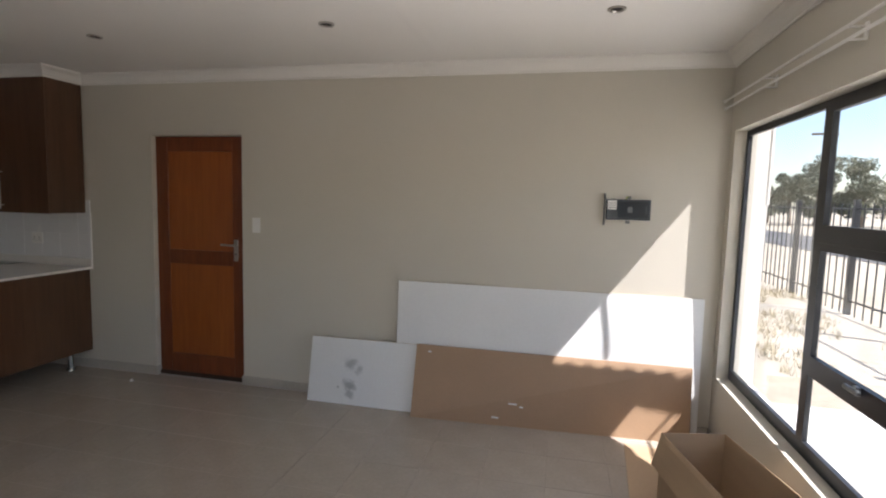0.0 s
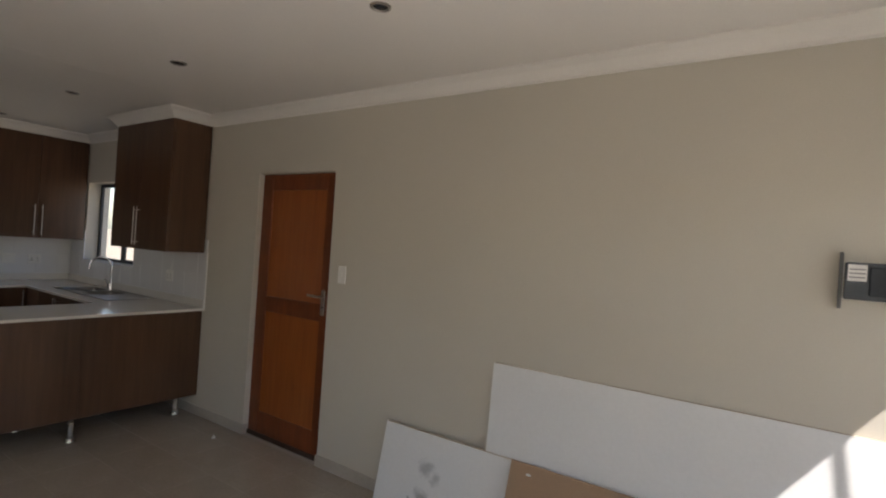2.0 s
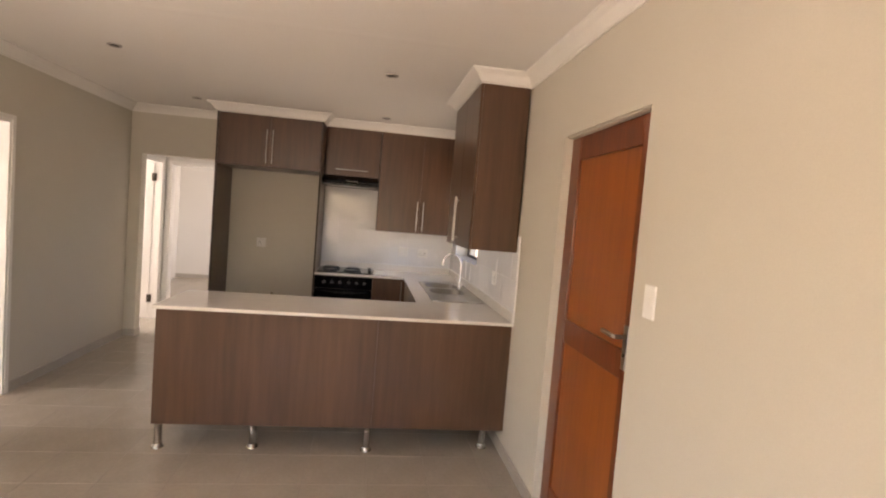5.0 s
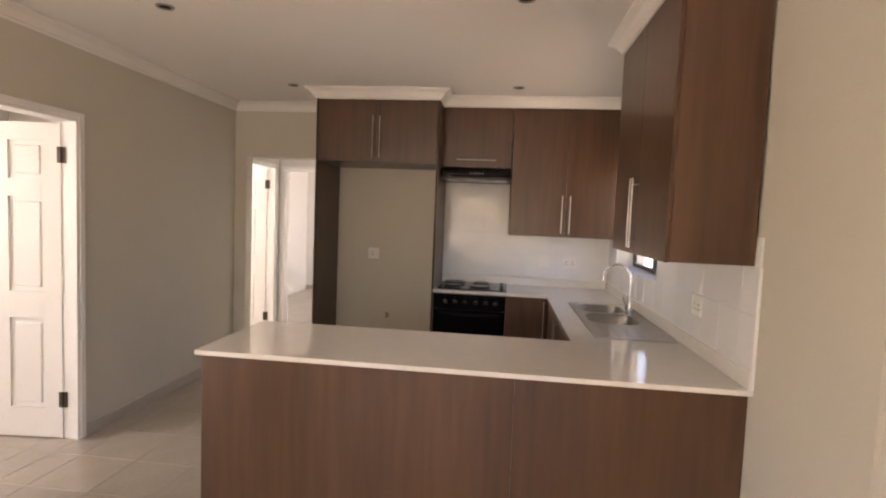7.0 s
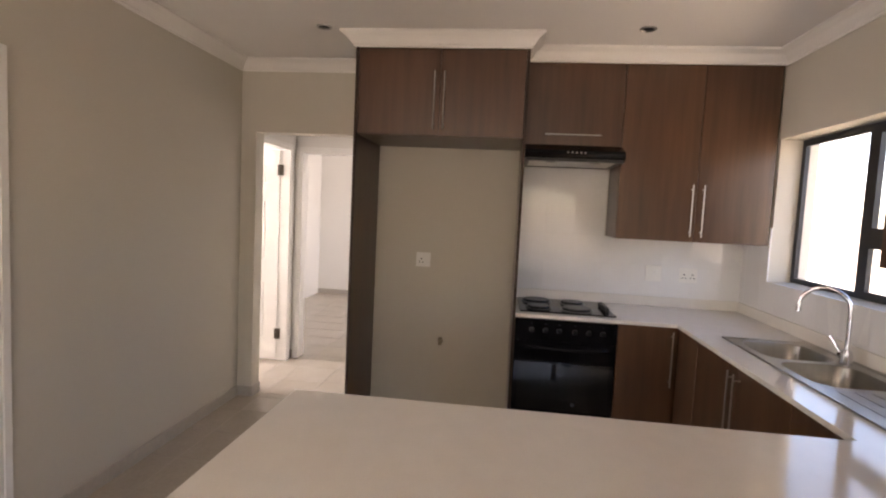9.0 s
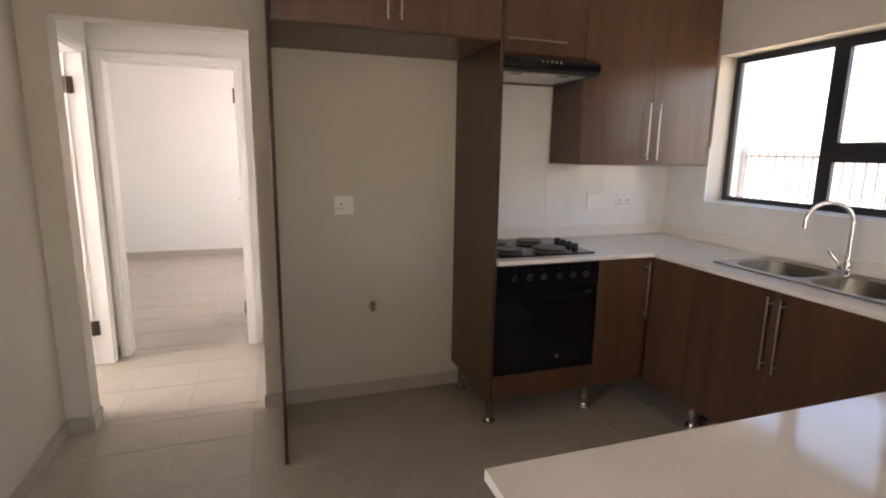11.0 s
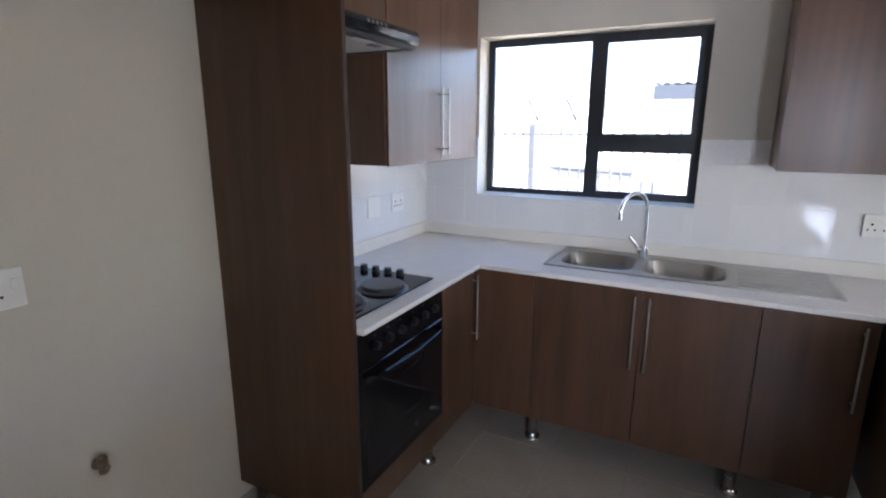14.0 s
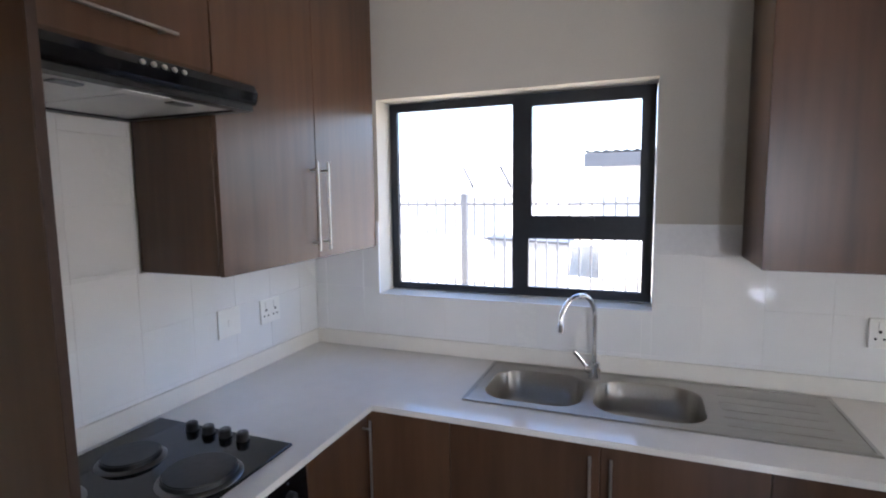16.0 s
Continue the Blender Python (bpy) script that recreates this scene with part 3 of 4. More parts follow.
front_x(c, -2.842, -1.531, -0.925, ZB, 0.292, "plinth_panel")
for x, y in ((-3.37, -1.505), (-2.93, -1.505), (-2.93, -0.9)):
    leg(c, x, y, 0.172)
# corner base unit
c = thing("corner_unit", (-3.1, -0.45, 0), WL + " corner base cabinet on steel legs", "cabinet")
part("body", box(XK + 0.03, -2.86, -0.922, -0.03, ZB, ZT, 0.001), LAM, c)
part("body", box(-2.86, -2.545, -0.56, -0.03, ZB, ZT, 0.001), LAM, c)
d = front_x(c, -2.842, -0.925, -0.594, ZB, ZT - 0.005)
bar_handle(d, (-2.842, -0.617, 0.54), (-2.842, -0.617, 0.868), (1, 0, 0))
front_y(c, -0.578, -2.84, -2.542, ZB, ZT - 0.005)
# sink unit
c = thing("sink_unit", (-2.09, -0.3, 0), WL + " two-door sink cabinet on steel legs", "cabinet")
part("body", slab(2, ZB, ZT, -2.54, -1.647, -0.56, -0.03, [(-2.52, -1.74, -0.45, -0.06)]), LAM, c)
for x0, x1, hx in ((-2.542, -2.075, -2.102), (-2.075, -1.645, -2.044)):
    d = front_y(c, -0.578, x0, x1, ZB, ZT - 0.005)
    bar_handle(d, (hx, -0.578, 0.537), (hx, -0.578, 0.866), (0, -1, 0))
for x in (-2.553, -1.66):
    leg(c, x, -0.47)
c = thing("end_base_unit", (-1.46, -0.3, 0), WL + " single-door base cabinet beside the sink", "cabinet")
part("body", box(-1.643, -1.29, -0.56, -0.03, ZB, ZT, 0.001), LAM, c)
d = front_y(c, -0.578, -1.645, -1.285, ZB, ZT - 0.005)
bar_handle(d, (-1.33, -0.578, 0.543), (-1.33, -0.578, 0.872), (0, -1, 0))
leg(c, -1.35, -0.47)
# peninsula
c = thing("peninsula_unit", (-0.96, -1.13, 0), WL + " breakfast peninsula raised on round steel legs", "cabinet")
part("body", box(-1.23, -0.69, -2.235, -0.02, ZB, ZT, 0.001), LAM, c)
for y0, y1 in ((-2.25, -0.8958), (-0.8952, -0.003)):
    part("back_panel", box(-0.687, -0.669, y0, y1, ZB, ZT - 0.001, 0.0004), LAM, c)
part("end_panel", box(-1.245, -0.688, -2.252, -2.236, ZB, ZT - 0.001, 0.0012), LAM, c)
for y0, y1, hy in ((-2.235, -1.69, -1.73), (-1.69, -1.145, -1.65), (-1.145, -0.6, -1.105)):
    d = part("door", box(-1.247, -1.231, y0 + 0.0015, y1 - 0.0015, ZB, ZT - 0.005, 0.0012), LAM, c)
    bar_handle(d, (-1.247, hy, 0.54), (-1.247, hy, 0.87), (-1, 0, 0))
for x, y in ((-0.716, -2.221), (-0.735, -1.65), (-0.711, -0.918), (-0.79, -0.116), (-1.18, -2.2), (-1.18, -1.1)):
    leg(c, x, y)
# wall cabinets
c = thing("hood_cabinet", (-3.27, -1.23, 1.958), WL + " lift-up cupboard above the cooker hood", "cupboard")
part("body", box(XK + 0.002, -3.118, -1.529, -0.93, 1.958, 2.474, 0.001), LAM, c)
d = front_x(c, -3.1, -1.53, -0.928, 1.96, 2.472)
bar_handle(d, (-3.1, -1.405, 2.024), (-3.1, -1.06, 2.024), (1, 0, 0))
c = thing("corner_wall_cabinet", (-3.27, -0.46, 1.388), WL + " two-door wall cabinet in the kitchen corner", "cupboard")
part("body", box(XK + 0.013, -3.118, -0.926, -0.013, 1.39, 2.474, 0.001), LAM, c)
for y0, y1, hy in ((-0.926, -0.455, -0.487), (-0.455, -0.013, -0.42)):
    d = front_x(c, -3.1, y0, y1, 1.388, 2.472)
    bar_handle(d, (-3.1, hy, 1.419), (-3.1, hy, 1.742), (1, 0, 0))
c = thing("end_wall_cabinet", (-1.16, -0.17, 1.388), WL + " two-door wall cabinet above the peninsula end", "cupboard")
part("body", box(-1.65, -0.68, -0.325, -0.013, 1.389, 2.474, 0.001), LAM, c)
for x0, x1, hx in ((-1.652, -1.166, -1.192), (-1.166, -0.68, -1.14)):
    d = front_y(c, -0.343, x0, x1, 1.387, 2.474)
    bar_handle(d, (hx, -0.343, 1.417), (hx, -0.343, 1.75), (0, -1, 0))

# worktop
bm = slab(2, 0.8965, 0.917, XK + 0.002, -0.632, -2.262, -0.002,
          [(XK + 0.002, -1.27, -2.262, -1.531), (-2.812, -1.27, -1.531, -0.6), (-2.5, -1.765, -0.425, -0.1), (-3.31, -2.9, -1.46, -0.92)])
bmesh.ops.bevel(bm, geom=[x for x in bm.edges if x.is_manifold and x.calc_face_angle() > 0.5], offset=0.003, segments=2, affect="EDGES")
w = thing("worktop", (-2.0, -1.0, 0.8965), "polished off-white quartz worktop running round the kitchen", "worktop")
part("top", bm, QUARTZ, w)
part("upstand", box(XK + 0.002, -0.634, -0.02, -0.0105, 0.9175, 0.985, 0.002), QUARTZ, w)
part("upstand", box(XK + 0.0105, XK + 0.02, -1.53, -0.0205, 0.9175, 0.985, 0.002), QUARTZ, w)


# sink
def rounded(cx, cy, hx, hy, rad, n=8):
    pts = []
    for qx, qy, a0 in ((1, 1, 0), (-1, 1, 90), (-1, -1, 180), (1, -1, 270)):
        for i in range(n + 1):
            a = radians(a0 + 90 * i / n)
            pts.append((cx + qx * (hx - rad) + rad * math.cos(a), cy + qy * (hy - rad) + rad * math.sin(a)))
    return pts


def sink():
    s = thing("sink", (-1.95, -0.25, 0.917), "stainless steel double-bowl sink with a drainboard", "sink")
    x0, x1, y0, y1, z = -2.54, -1.372, -0.462, -0.04, 0.9215
    part("drainboard", slab(2, 0.9175, z, x0, x1, y0, y1, [(-2.505, -2.14, -0.43, -0.095), (-2.13, -1.76, -0.43, -0.095)]), SINKSTEEL, s)
    for cx in (-2.3225, -1.945):
        hx, hy = (0.1825, 0.1675) if cx < -2 else (0.185, 0.1675)
        bm = bmesh.new()
        loops = [[(x, y, z) for x, y in rounded(cx, -0.2625, hx, hy, 0.001)]]
        for inset, rad, zz in ((0.012, 0.09, z), (0.017, 0.086, z - 0.006), (0.024, 0.08, z - 0.1), (0.03, 0.077, z - 0.122), (0.045, 0.068, z - 0.138), (0.075, 0.05, z - 0.145)):
            loops.append([(x, y, zz) for x, y in rounded(cx, -0.2625, hx - inset, hy - inset, rad)])
        vs = [[bm.verts.new(p) for p in lp] for lp in loops]
        n = len(vs[0])
        for p, q in zip(vs, vs[1:]):
            for i in range(n):
                bm.faces.new((p[i], p[(i + 1) % n], q[(i + 1) % n], q[i]))
        bm.faces.new(vs[-1])
        part("bowl", bm, SINKSTEEL, s, "", True)
    for cx in (-2.3225, -1.945):
        part("drain", cyl((cx, -0.26, z - 0.146), (cx, -0.26, z - 0.142), 0.035, 0.03), CHROME, s, "chrome drain", True)
    for i in range(5):
        yy = -0.39 + i * 0.062
        part("ridge", box(-1.725, -1.44, yy, yy + 0.018, z, z + 0.0013, 0.0012), SINKSTEEL, s)
    part("rim", slab(2, z, z + 0.0025, x0, x1, y0, y1, [(x0 + 0.012, x1 - 0.012, y0 + 0.012, y1 - 0.012)]), SINKSTEEL, s)


sink()
t = thing("kitchen_tap", (-2.134, -0.112, 0.92), "chrome gooseneck kitchen mixer tap with a side lever", "tap")
TX, TY = -2.134, -0.112
part("base", cyl((TX, TY, 0.9215), (TX, TY, 0.985), 0.024, 0.021, 24, None, 0.003), CHROME, t, "", True)
pts = [(TX, TY, 0.98 + i * 0.035) for i in range(6)]
ax = Vector((-0.55, -0.835, 0)).normalized()
for i in range(1, 17):
    a = math.pi * 1.04 * i / 16
    pts.append((TX + ax.x * 0.094 * (1 - math.cos(a)), TY + ax.y * 0.094 * (1 - math.cos(a)), 1.156 + 0.094 * math.sin(a)))
part("spout", tube(pts, 0.0098, 16), CHROME, t, "", True)
part("nozzle", cyl(Vector(pts[-1]) + Vector((0, 0, 0.012)), Vector(pts[-1]) - Vector((0, 0, 0.014)), 0.0118), CHROME, t, "", True)
part("lever", cyl((TX - 0.018, TY - 0.006, 0.958), (TX - 0.07, TY - 0.03, 1.03), 0.0065, 0.0085), CHROME, t, "", True)
part("lever_hub", cyl((TX + 0.02, TY + 0.006, 0.96), (TX - 0.032, TY - 0.01, 0.96), 0.0165, bevel=0.003), CHROME, t, "", True)


# ---- oven, hob, hood ----
def oven():
    o = thing("oven", (-2.86, -1.22, 0.295), "black glass-fronted built-in electric oven", "oven")
    y0, y1 = -1.529, -0.928
    part("body", box(-3.38, -2.866, y0 + 0.03, y1 - 0.03, 0.325, 0.872), BLACKPLASTIC, o)
    door = part("door", box(-2.864, -2.84, y0, y1, 0.296, 0.752, 0.004), BLACKENAMEL, o, "black glass oven door")
    part("glass", box(-2.841, -2.8385, y0 + 0.03, y1 - 0.03, 0.33, 0.7, 0.001), BLACKGLASS, door, "black glass")
    part("inner_window", slab(0, -2.8384, -2.838, y0 + 0.1, y1 - 0.1, 0.43, 0.64), BLACKGLASS, door)
    part("handle", tube([(-2.84, y0 + 0.04, 0.725), (-2.806, y0 + 0.07, 0.728)] + [(-2.802, y0 + 0.1 + i * 0.0445, 0.729 - 0.012 * math.sin(math.pi * i / 9)) for i in range(10)] + [(-2.806, y1 - 0.07, 0.728), (-2.84, y1 - 0.04, 0.725)], 0.0085), BLACKENAMEL, door, "glossy black bowed handle", True)
    panel = part("control_panel", prism([(-2.864, 0.757), (-2.838, 0.757), (-2.844, 0.882), (-2.864, 0.882)], 1, y0, y1), BLACKENAMEL, o, "black control panel")
    for i in range(6):
        y = y0 + 0.1 + i * 0.082 + (0.01 if i > 2 else 0)
        part("knob", cyl((-2.842, y, 0.82), (-2.82, y, 0.82), 0.017, 0.0145, 20, None, 0.002), BLACKPLASTIC, panel, "black knob", True)
        part("marking", cyl((-2.8425, y, 0.858), (-2.8418, y, 0.858), 0.004, seg=10), SLATE, panel)
    part("badge", cyl((-2.8385, -1.16, 0.375), (-2.8375, -1.16, 0.375), 0.012), SLATE, door, "small grey oval badge")


def hob():
    h = thing("hob", (-3.105, -1.19, 0.917), "black four-plate electric hob with side knobs", "hob")
    part("glass_top", box(-3.392, -2.885, -1.505, -0.928, 0.9175, 0.926, 0.002), BLACKENAMEL, h, "black enamel hob top")
    for x, y, rad in ((-3.245, -1.385, 0.092), (-3.005, -1.385, 0.075), (-3.235, -1.15, 0.075), (-2.995, -1.15, 0.092)):
        bm = cyl((x, y, 0.926), (x, y, 0.931), rad + 0.011, rad + 0.004, 40)
        part("hotplate_ring", bm, HOTRING, h, "dark steel ring round the plate", True)
        part("hotplate", cyl((x, y, 0.931), (x, y, 0.945), rad, rad - 0.004, 40, None, 0.003), HOTPLATE, h, "cast iron hotplate", True)
    for i in range(4):
        x = -3.222 + i * 0.0635
        kn = part("knob", cyl((x, -0.962, 0.926), (x, -0.962, 0.952), 0.019, 0.0165, 24, None, 0.003), BLACKPLASTIC, h, "black knob", True)
        part("pointer", box(x - 0.002, x + 0.002, -0.972, -0.962, 0.952, 0.9535), GREY, kn)


def hood():
    h = thing("cooker_hood", (-3.2, -1.23, 1.84), "black cooker hood with metal grease filters", "cooker hood")
    y0, y1 = -1.528, -0.93
    prof = [(XK + 0.012, 1.862), (-2.955, 1.862), (-2.948, 1.87), (-2.944, 1.892), (-2.955, 1.912), (-3.07, 1.956), (XK + 0.012, 1.956)]
    part("canopy", prism(prof, 1, y0, y1), BLACKENAMEL, h, "black slanted canopy")
    part("underside", slab(2, 1.846, 1.861, XK + 0.014, -2.96, y0 + 0.004, y1 - 0.004, [(XK + 0.05, -2.995, y0 + 0.03, y1 - 0.03)]), BLACKPLASTIC, h)
    for a, b in ((y0 + 0.032, -1.232), (-1.226, y1 - 0.032)):
        f = part("filter", box(XK + 0.052, -2.997, a, b, 1.85, 1.858, 0.001), FILTER, h, "aluminium mesh grease filter")
        part("latch", box(-3.06, -3.03, (a + b) / 2 - 0.03, (a + b) / 2 + 0.03, 1.8455, 1.8495, 0.001), GREY, f)
    for i in range(5):
        y = -1.27 + i * 0.026
        part("button", cyl((-2.949, y, 1.897), (-2.942, y, 1.899), 0.0058, seg=14), STEEL, h, "small round steel button", True)
    part("lamp_lens", box(-3.02, -2.985, y0 + 0.24, y1 - 0.24, 1.843, 1.8455, 0.001), PLASTIC, h)


oven(), hob(), hood()


# ---- sockets, switches ----
def socket(name, at, n, u, w, h, holes, label, rockers=1):
    """A wall plate at a point on the wall; n is the wall's outward way, u the way along it."""
    at, n, u = Vector(at), Vector(n), Vector(u)
    m = Matrix(((u.x, 0, n.x, at.x), (u.y, 0, n.y, at.y), (0, 1, 0, at.z), (0, 0, 0, 1)))
    s = thing(name, at, label, "socket" if holes else "switch")

    def add(nm, bm, mt, parent=None, lab=""):
        bmesh.ops.transform(bm, matrix=m, verts=bm.verts)
        return part(nm, bm, mt, parent or s, lab)
    pl = add("plate", box(-w / 2, w / 2, -h / 2, h / 2, 0.0005, 0.009, 0.003, segs=2), PLASTIC)
    for i in range(rockers):
        ux = 0.03 if holes == 1 else (i - (rockers - 1) / 2) * 0.05
        uy = 0.012 if holes == 1 else h * 0.27 if holes else 0
        add("rocker", box(ux - 0.009, ux + 0.009, uy - 0.014, uy + 0.014, 0.009, 0.0125, 0.0015), PLASTIC, pl)
    for k in range(holes):
        ux = -0.014 if holes == 1 else (k - (holes - 1) / 2) * 0.055
        for dx, dy, rr in ((0, 0.006, 0.0055), (-0.012, -0.018, 0.0042), (0.012, -0.018, 0.0042)):
            add("pin_hole", cyl((ux + dx, dy, 0.0088), (ux + dx, dy, 0.0094), rr, seg=12), DARKHOLE, pl, "dark socket hole")
    return s


socket("wall_socket", (XK, -2.203, 1.147), (1, 0, 0), (0, 1, 0), 0.105, 0.105, 1, "white plastic wall socket in the fridge bay")
socket("double_socket", (XK + 0.011, -0.355, 1.145), (1, 0, 0), (0, 1, 0), 0.118, 0.1, 2, "white double socket on the tiled splashback", 2)
socket("isolator_switch", (XK + 0.011, -0.585, 1.148), (1, 0, 0), (0, 1, 0), 0.11, 0.11, 0, "white cooker isolator switch on the tiles")
socket("double_socket", (-1.215, -0.011, 1.148), (0, -1, 0), (1, 0, 0), 0.118, 0.1, 2, "white double socket beside the worktop", 2)
socket("light_switch", (0.981, 0.0, 1.34), (0, -1, 0), (1, 0, 0), 0.07, 0.12, 0, "white light switch beside the wooden door")
socket("light_switch", (-4.5, -2.66, 1.32), (1, 0, 0), (0, 1, 0), 0.075, 0.12, 0, "white light switch in the hall")
p = thing("water_pipe_stub", (XK, -2.05, 0.552), "capped metal water pipe stub in the wall", "pipe")
part("stub", cyl((XK - 0.01, -2.05, 0.552), (XK + 0.05, -2.05, 0.552), 0.011), BRASS, p, "", True)
part("valve", cyl((XK + 0.03, -2.05, 0.53), (XK + 0.03, -2.05, 0.585), 0.014, bevel=0.002), BRASS, p, "", True)
part("rosette", cyl((XK + 0.0005, -2.05, 0.552), (XK + 0.006, -2.05, 0.552), 0.02, 0.016), BRASS, p, "", True)

# distribution board
p = thing("distribution_board", (3.8, 0, 1.47), "grey plastic electrical distribution board with a smoked cover", "fuse box")
part("back_plate", box(3.655, 3.955, -0.02, -0.0005, 1.475, 1.62, 0.003), PLASTIC, p, "white back plate")
part("case", box(3.668, 3.953, -0.055, -0.02, 1.478, 1.618, 0.006, segs=2), SLATE, p)
part("cover", box(3.74, 3.94, -0.064, -0.055, 1.495, 1.603, 0.004), SMOKE, p, "smoked clear cover")
part("sticker", box(3.676, 3.733, -0.0565, -0.055, 1.548, 1.61), PLASTIC, p, "white paper sticker")
part("cover_latch", box(3.918, 3.928, -0.0685, -0.064, 1.52, 1.578, 0.002), SLATE, p)
# grey block for the lighter gloss square over the breaker outlines
part("breaker", box(3.805, 3.835, -0.0665, -0.064, 1.53, 1.568, 0.002), GREY, p)
part("earth_wire", tube([(3.795, -0.02, 1.617), (3.797, -0.03, 1.628), (3.803, -0.028, 1.636), (3.81, -0.012, 1.634)], 0.004, 8), EARTH, p, "short green-yellow earth wire", True)
for i in range(3):
    part("text_bar", box(3.681, 3.728, -0.0572, -0.0566, 1.56 + i * 0.015, 1.564 + i * 0.015), GREY, p)
part("side_flange", box(3.652, 3.664, -0.03, -0.0005, 1.44, 1.655, 0.002), GREY, p)
for z in (1.463, 1.628):
    part("lug", box(3.8, 3.83, -0.012, -0.0005, z - 0.01, z + 0.012, 0.002), GREY, p)

# downlights
for i, (x, y) in enumerate(((0.43, -0.915), (2.02, -0.915), (3.594, -0.912), (-1.088, -0.913), (-2.745, -0.905), (-2.739, -2.748), (-1.149, -2.77))):
    if i == 0:
        dl = thing("downlight", (x, y, H), "small recessed ceiling downlight with a steel ring, switched off", "downlight", "ceiling downlights")
        bm = bmesh.new()
        rings = []
        for rad, z in ((0.046, H - 0.0005), (0.045, H - 0.006), (0.036, H - 0.008), (0.031, H - 0.001)):
            rings.append([bm.verts.new((x + rad * math.cos(q * math.tau / 28), y + rad * math.sin(q * math.tau / 28), z)) for q in range(28)])
        for q, s in zip(rings, rings[1:]):
            for j in range(28):
                bm.faces.new((q[j], q[(j + 1) % 28], s[(j + 1) % 28], s[j]))
        part("ring", bm, STEEL, dl, "brushed steel ring", True)
        part("lamp", cyl((x, y, H - 0.0015), (x, y, H - 0.0005), 0.031, seg=28), DARKHOLE, dl, "unlit lamp")
        part("bulb", cyl((x, y, H - 0.004), (x, y, H - 0.0016), 0.016, 0.02, 20), SMOKE, dl, "", True)
    else:
        copy_thing(dl, pose(x, y, H))


# ---- boards, carton ----
def leaning(name, x0, x1, yb0, yb1, yt, height, th, material, edge, label):
    """A board standing on the floor and leaning on the wall: bottom at yb0 and yb1 at its ends, top at yt."""
    t = thing(name, ((x0 + x1) / 2, (yb0 + yb1) / 2, 0), label, "board")
    bm = bmesh.new()
    vs = []
    for x, yb in ((x0, yb0), (x1, yb1)):
        for y, z in ((yb, 0.0), (yt, height), (yt + th, height + 0.0), (yb + th, 0.0)):
            vs.append(bm.verts.new((x, y, z)))
    for f in ((0, 1, 2, 3), (4, 5, 6, 7), (0, 1, 5, 4), (1, 2, 6, 5), (2, 3, 7, 6), (3, 0, 4, 7)):
        bm.faces.new([vs[i] for i in f])
    face = part("face", bm, material, t)
    bm = box(x0 + 0.002, x1 - 0.002, yt + 0.001, yt + th - 0.001, height, height + 0.0006)
    part("edge", bm, edge, t, "raw board edge")
    return t


leaning("tall_white_board", 2.193, 4.335, -0.07, -0.05, -0.019, 0.966, 0.016, BOARD, BOARDEDGE, "long white melamine board leaning against the wall")
sb = leaning("small_white_board", 1.504, 2.42, -0.15, -0.15, -0.055, 0.49, 0.016, SMUDGED, BOARDEDGE, "small white board with grey smudges leaning on the wall")
hb = leaning("brown_hardboard", 2.364, 4.275, -0.225, -0.13, -0.078, 0.503, 0.012, HARD, HARD, "brown hardboard sheet leaning against white boards")
for x, z, s in ((2.47, 0.46, 0.012), (3.1, 0.16, 0.03), (2.98, 0.06, 0.025), (3.16, 0.145, 0.012)):
    y = -0.22 + (z / 0.503) * 0.135
    part("chip", box(x - s, x + s, y - 0.003, y + 0.004, z - 0.005, z + 0.006, 0.002), BOARD, hb, "pale chipped mark")

cs = single("cardboard_sheet", slab(2, 0.0, 0.005, 3.80, 4.30, -1.6, -0.26), CARD, "flat cardboard sheet lying on the floor", "cardboard")
cs.rotation_euler = (0, 0, radians(-4))


def carton():
    c = thing("cardboard_box", (0, 0, 0), "open empty cardboard box beneath the window", "box")
    L, W, Hh, th = 0.62, 0.335, 0.415, 0.005
    part("bottom", box(0, W, -L, 0, 0.006, 0.012), CARD, c)
    part("end", box(0, W, -th, 0, 0.006, Hh, 0.001), CARD, c)
    part("end", box(0, W, -L, -L + th, 0.006, Hh, 0.001), CARD, c)
    part("side", box(0, th, -L + th, -th, 0.006, Hh, 0.001), CARD, c)
    part("side", box(W - th, W, -L + th, -th, 0.006, Hh, 0.001), CARD, c)
    bm = prism([(0.0, Hh), (-0.012, Hh - 0.02), (-0.05, Hh - 0.16), (-0.045, Hh - 0.161), (-0.008, Hh - 0.022), (0.003, Hh - 0.002)], 1, -L + 0.02, -0.02)
    part("flap", bm, CARD, c, "folded-out cardboard flap")
    c.matrix_basis = pose(3.925, -0.965, 0, 0, 0, 13)


carton()
s = single("paper_scrap", cyl((-0.08, -0.194, 0), (-0.08, -0.194, 0.018), 0.016, 0.006, 7), PLASTIC, "small white crumpled scrap on the floor tiles", "scrap")

# ---- outside ----
single("ground", slab(2, -0.7, -0.22, -300, 400, -300, 400), SAND, "dry sandy yard with thin grass", "ground", "structure")
# apron kept wide and pale to bounce sunlight through the front window
single("pavement", slab(2, -0.22, -0.12, 4.56, 6.4, -6, 1.2), PAVE, "concrete apron along the house", "paving", "structure")
single("road", slab(2, -0.22, -0.2, 14, 20, -120, 200), ROADM, "asphalt street beyond the fence", "road", "structure")
rng = random.Random(11)


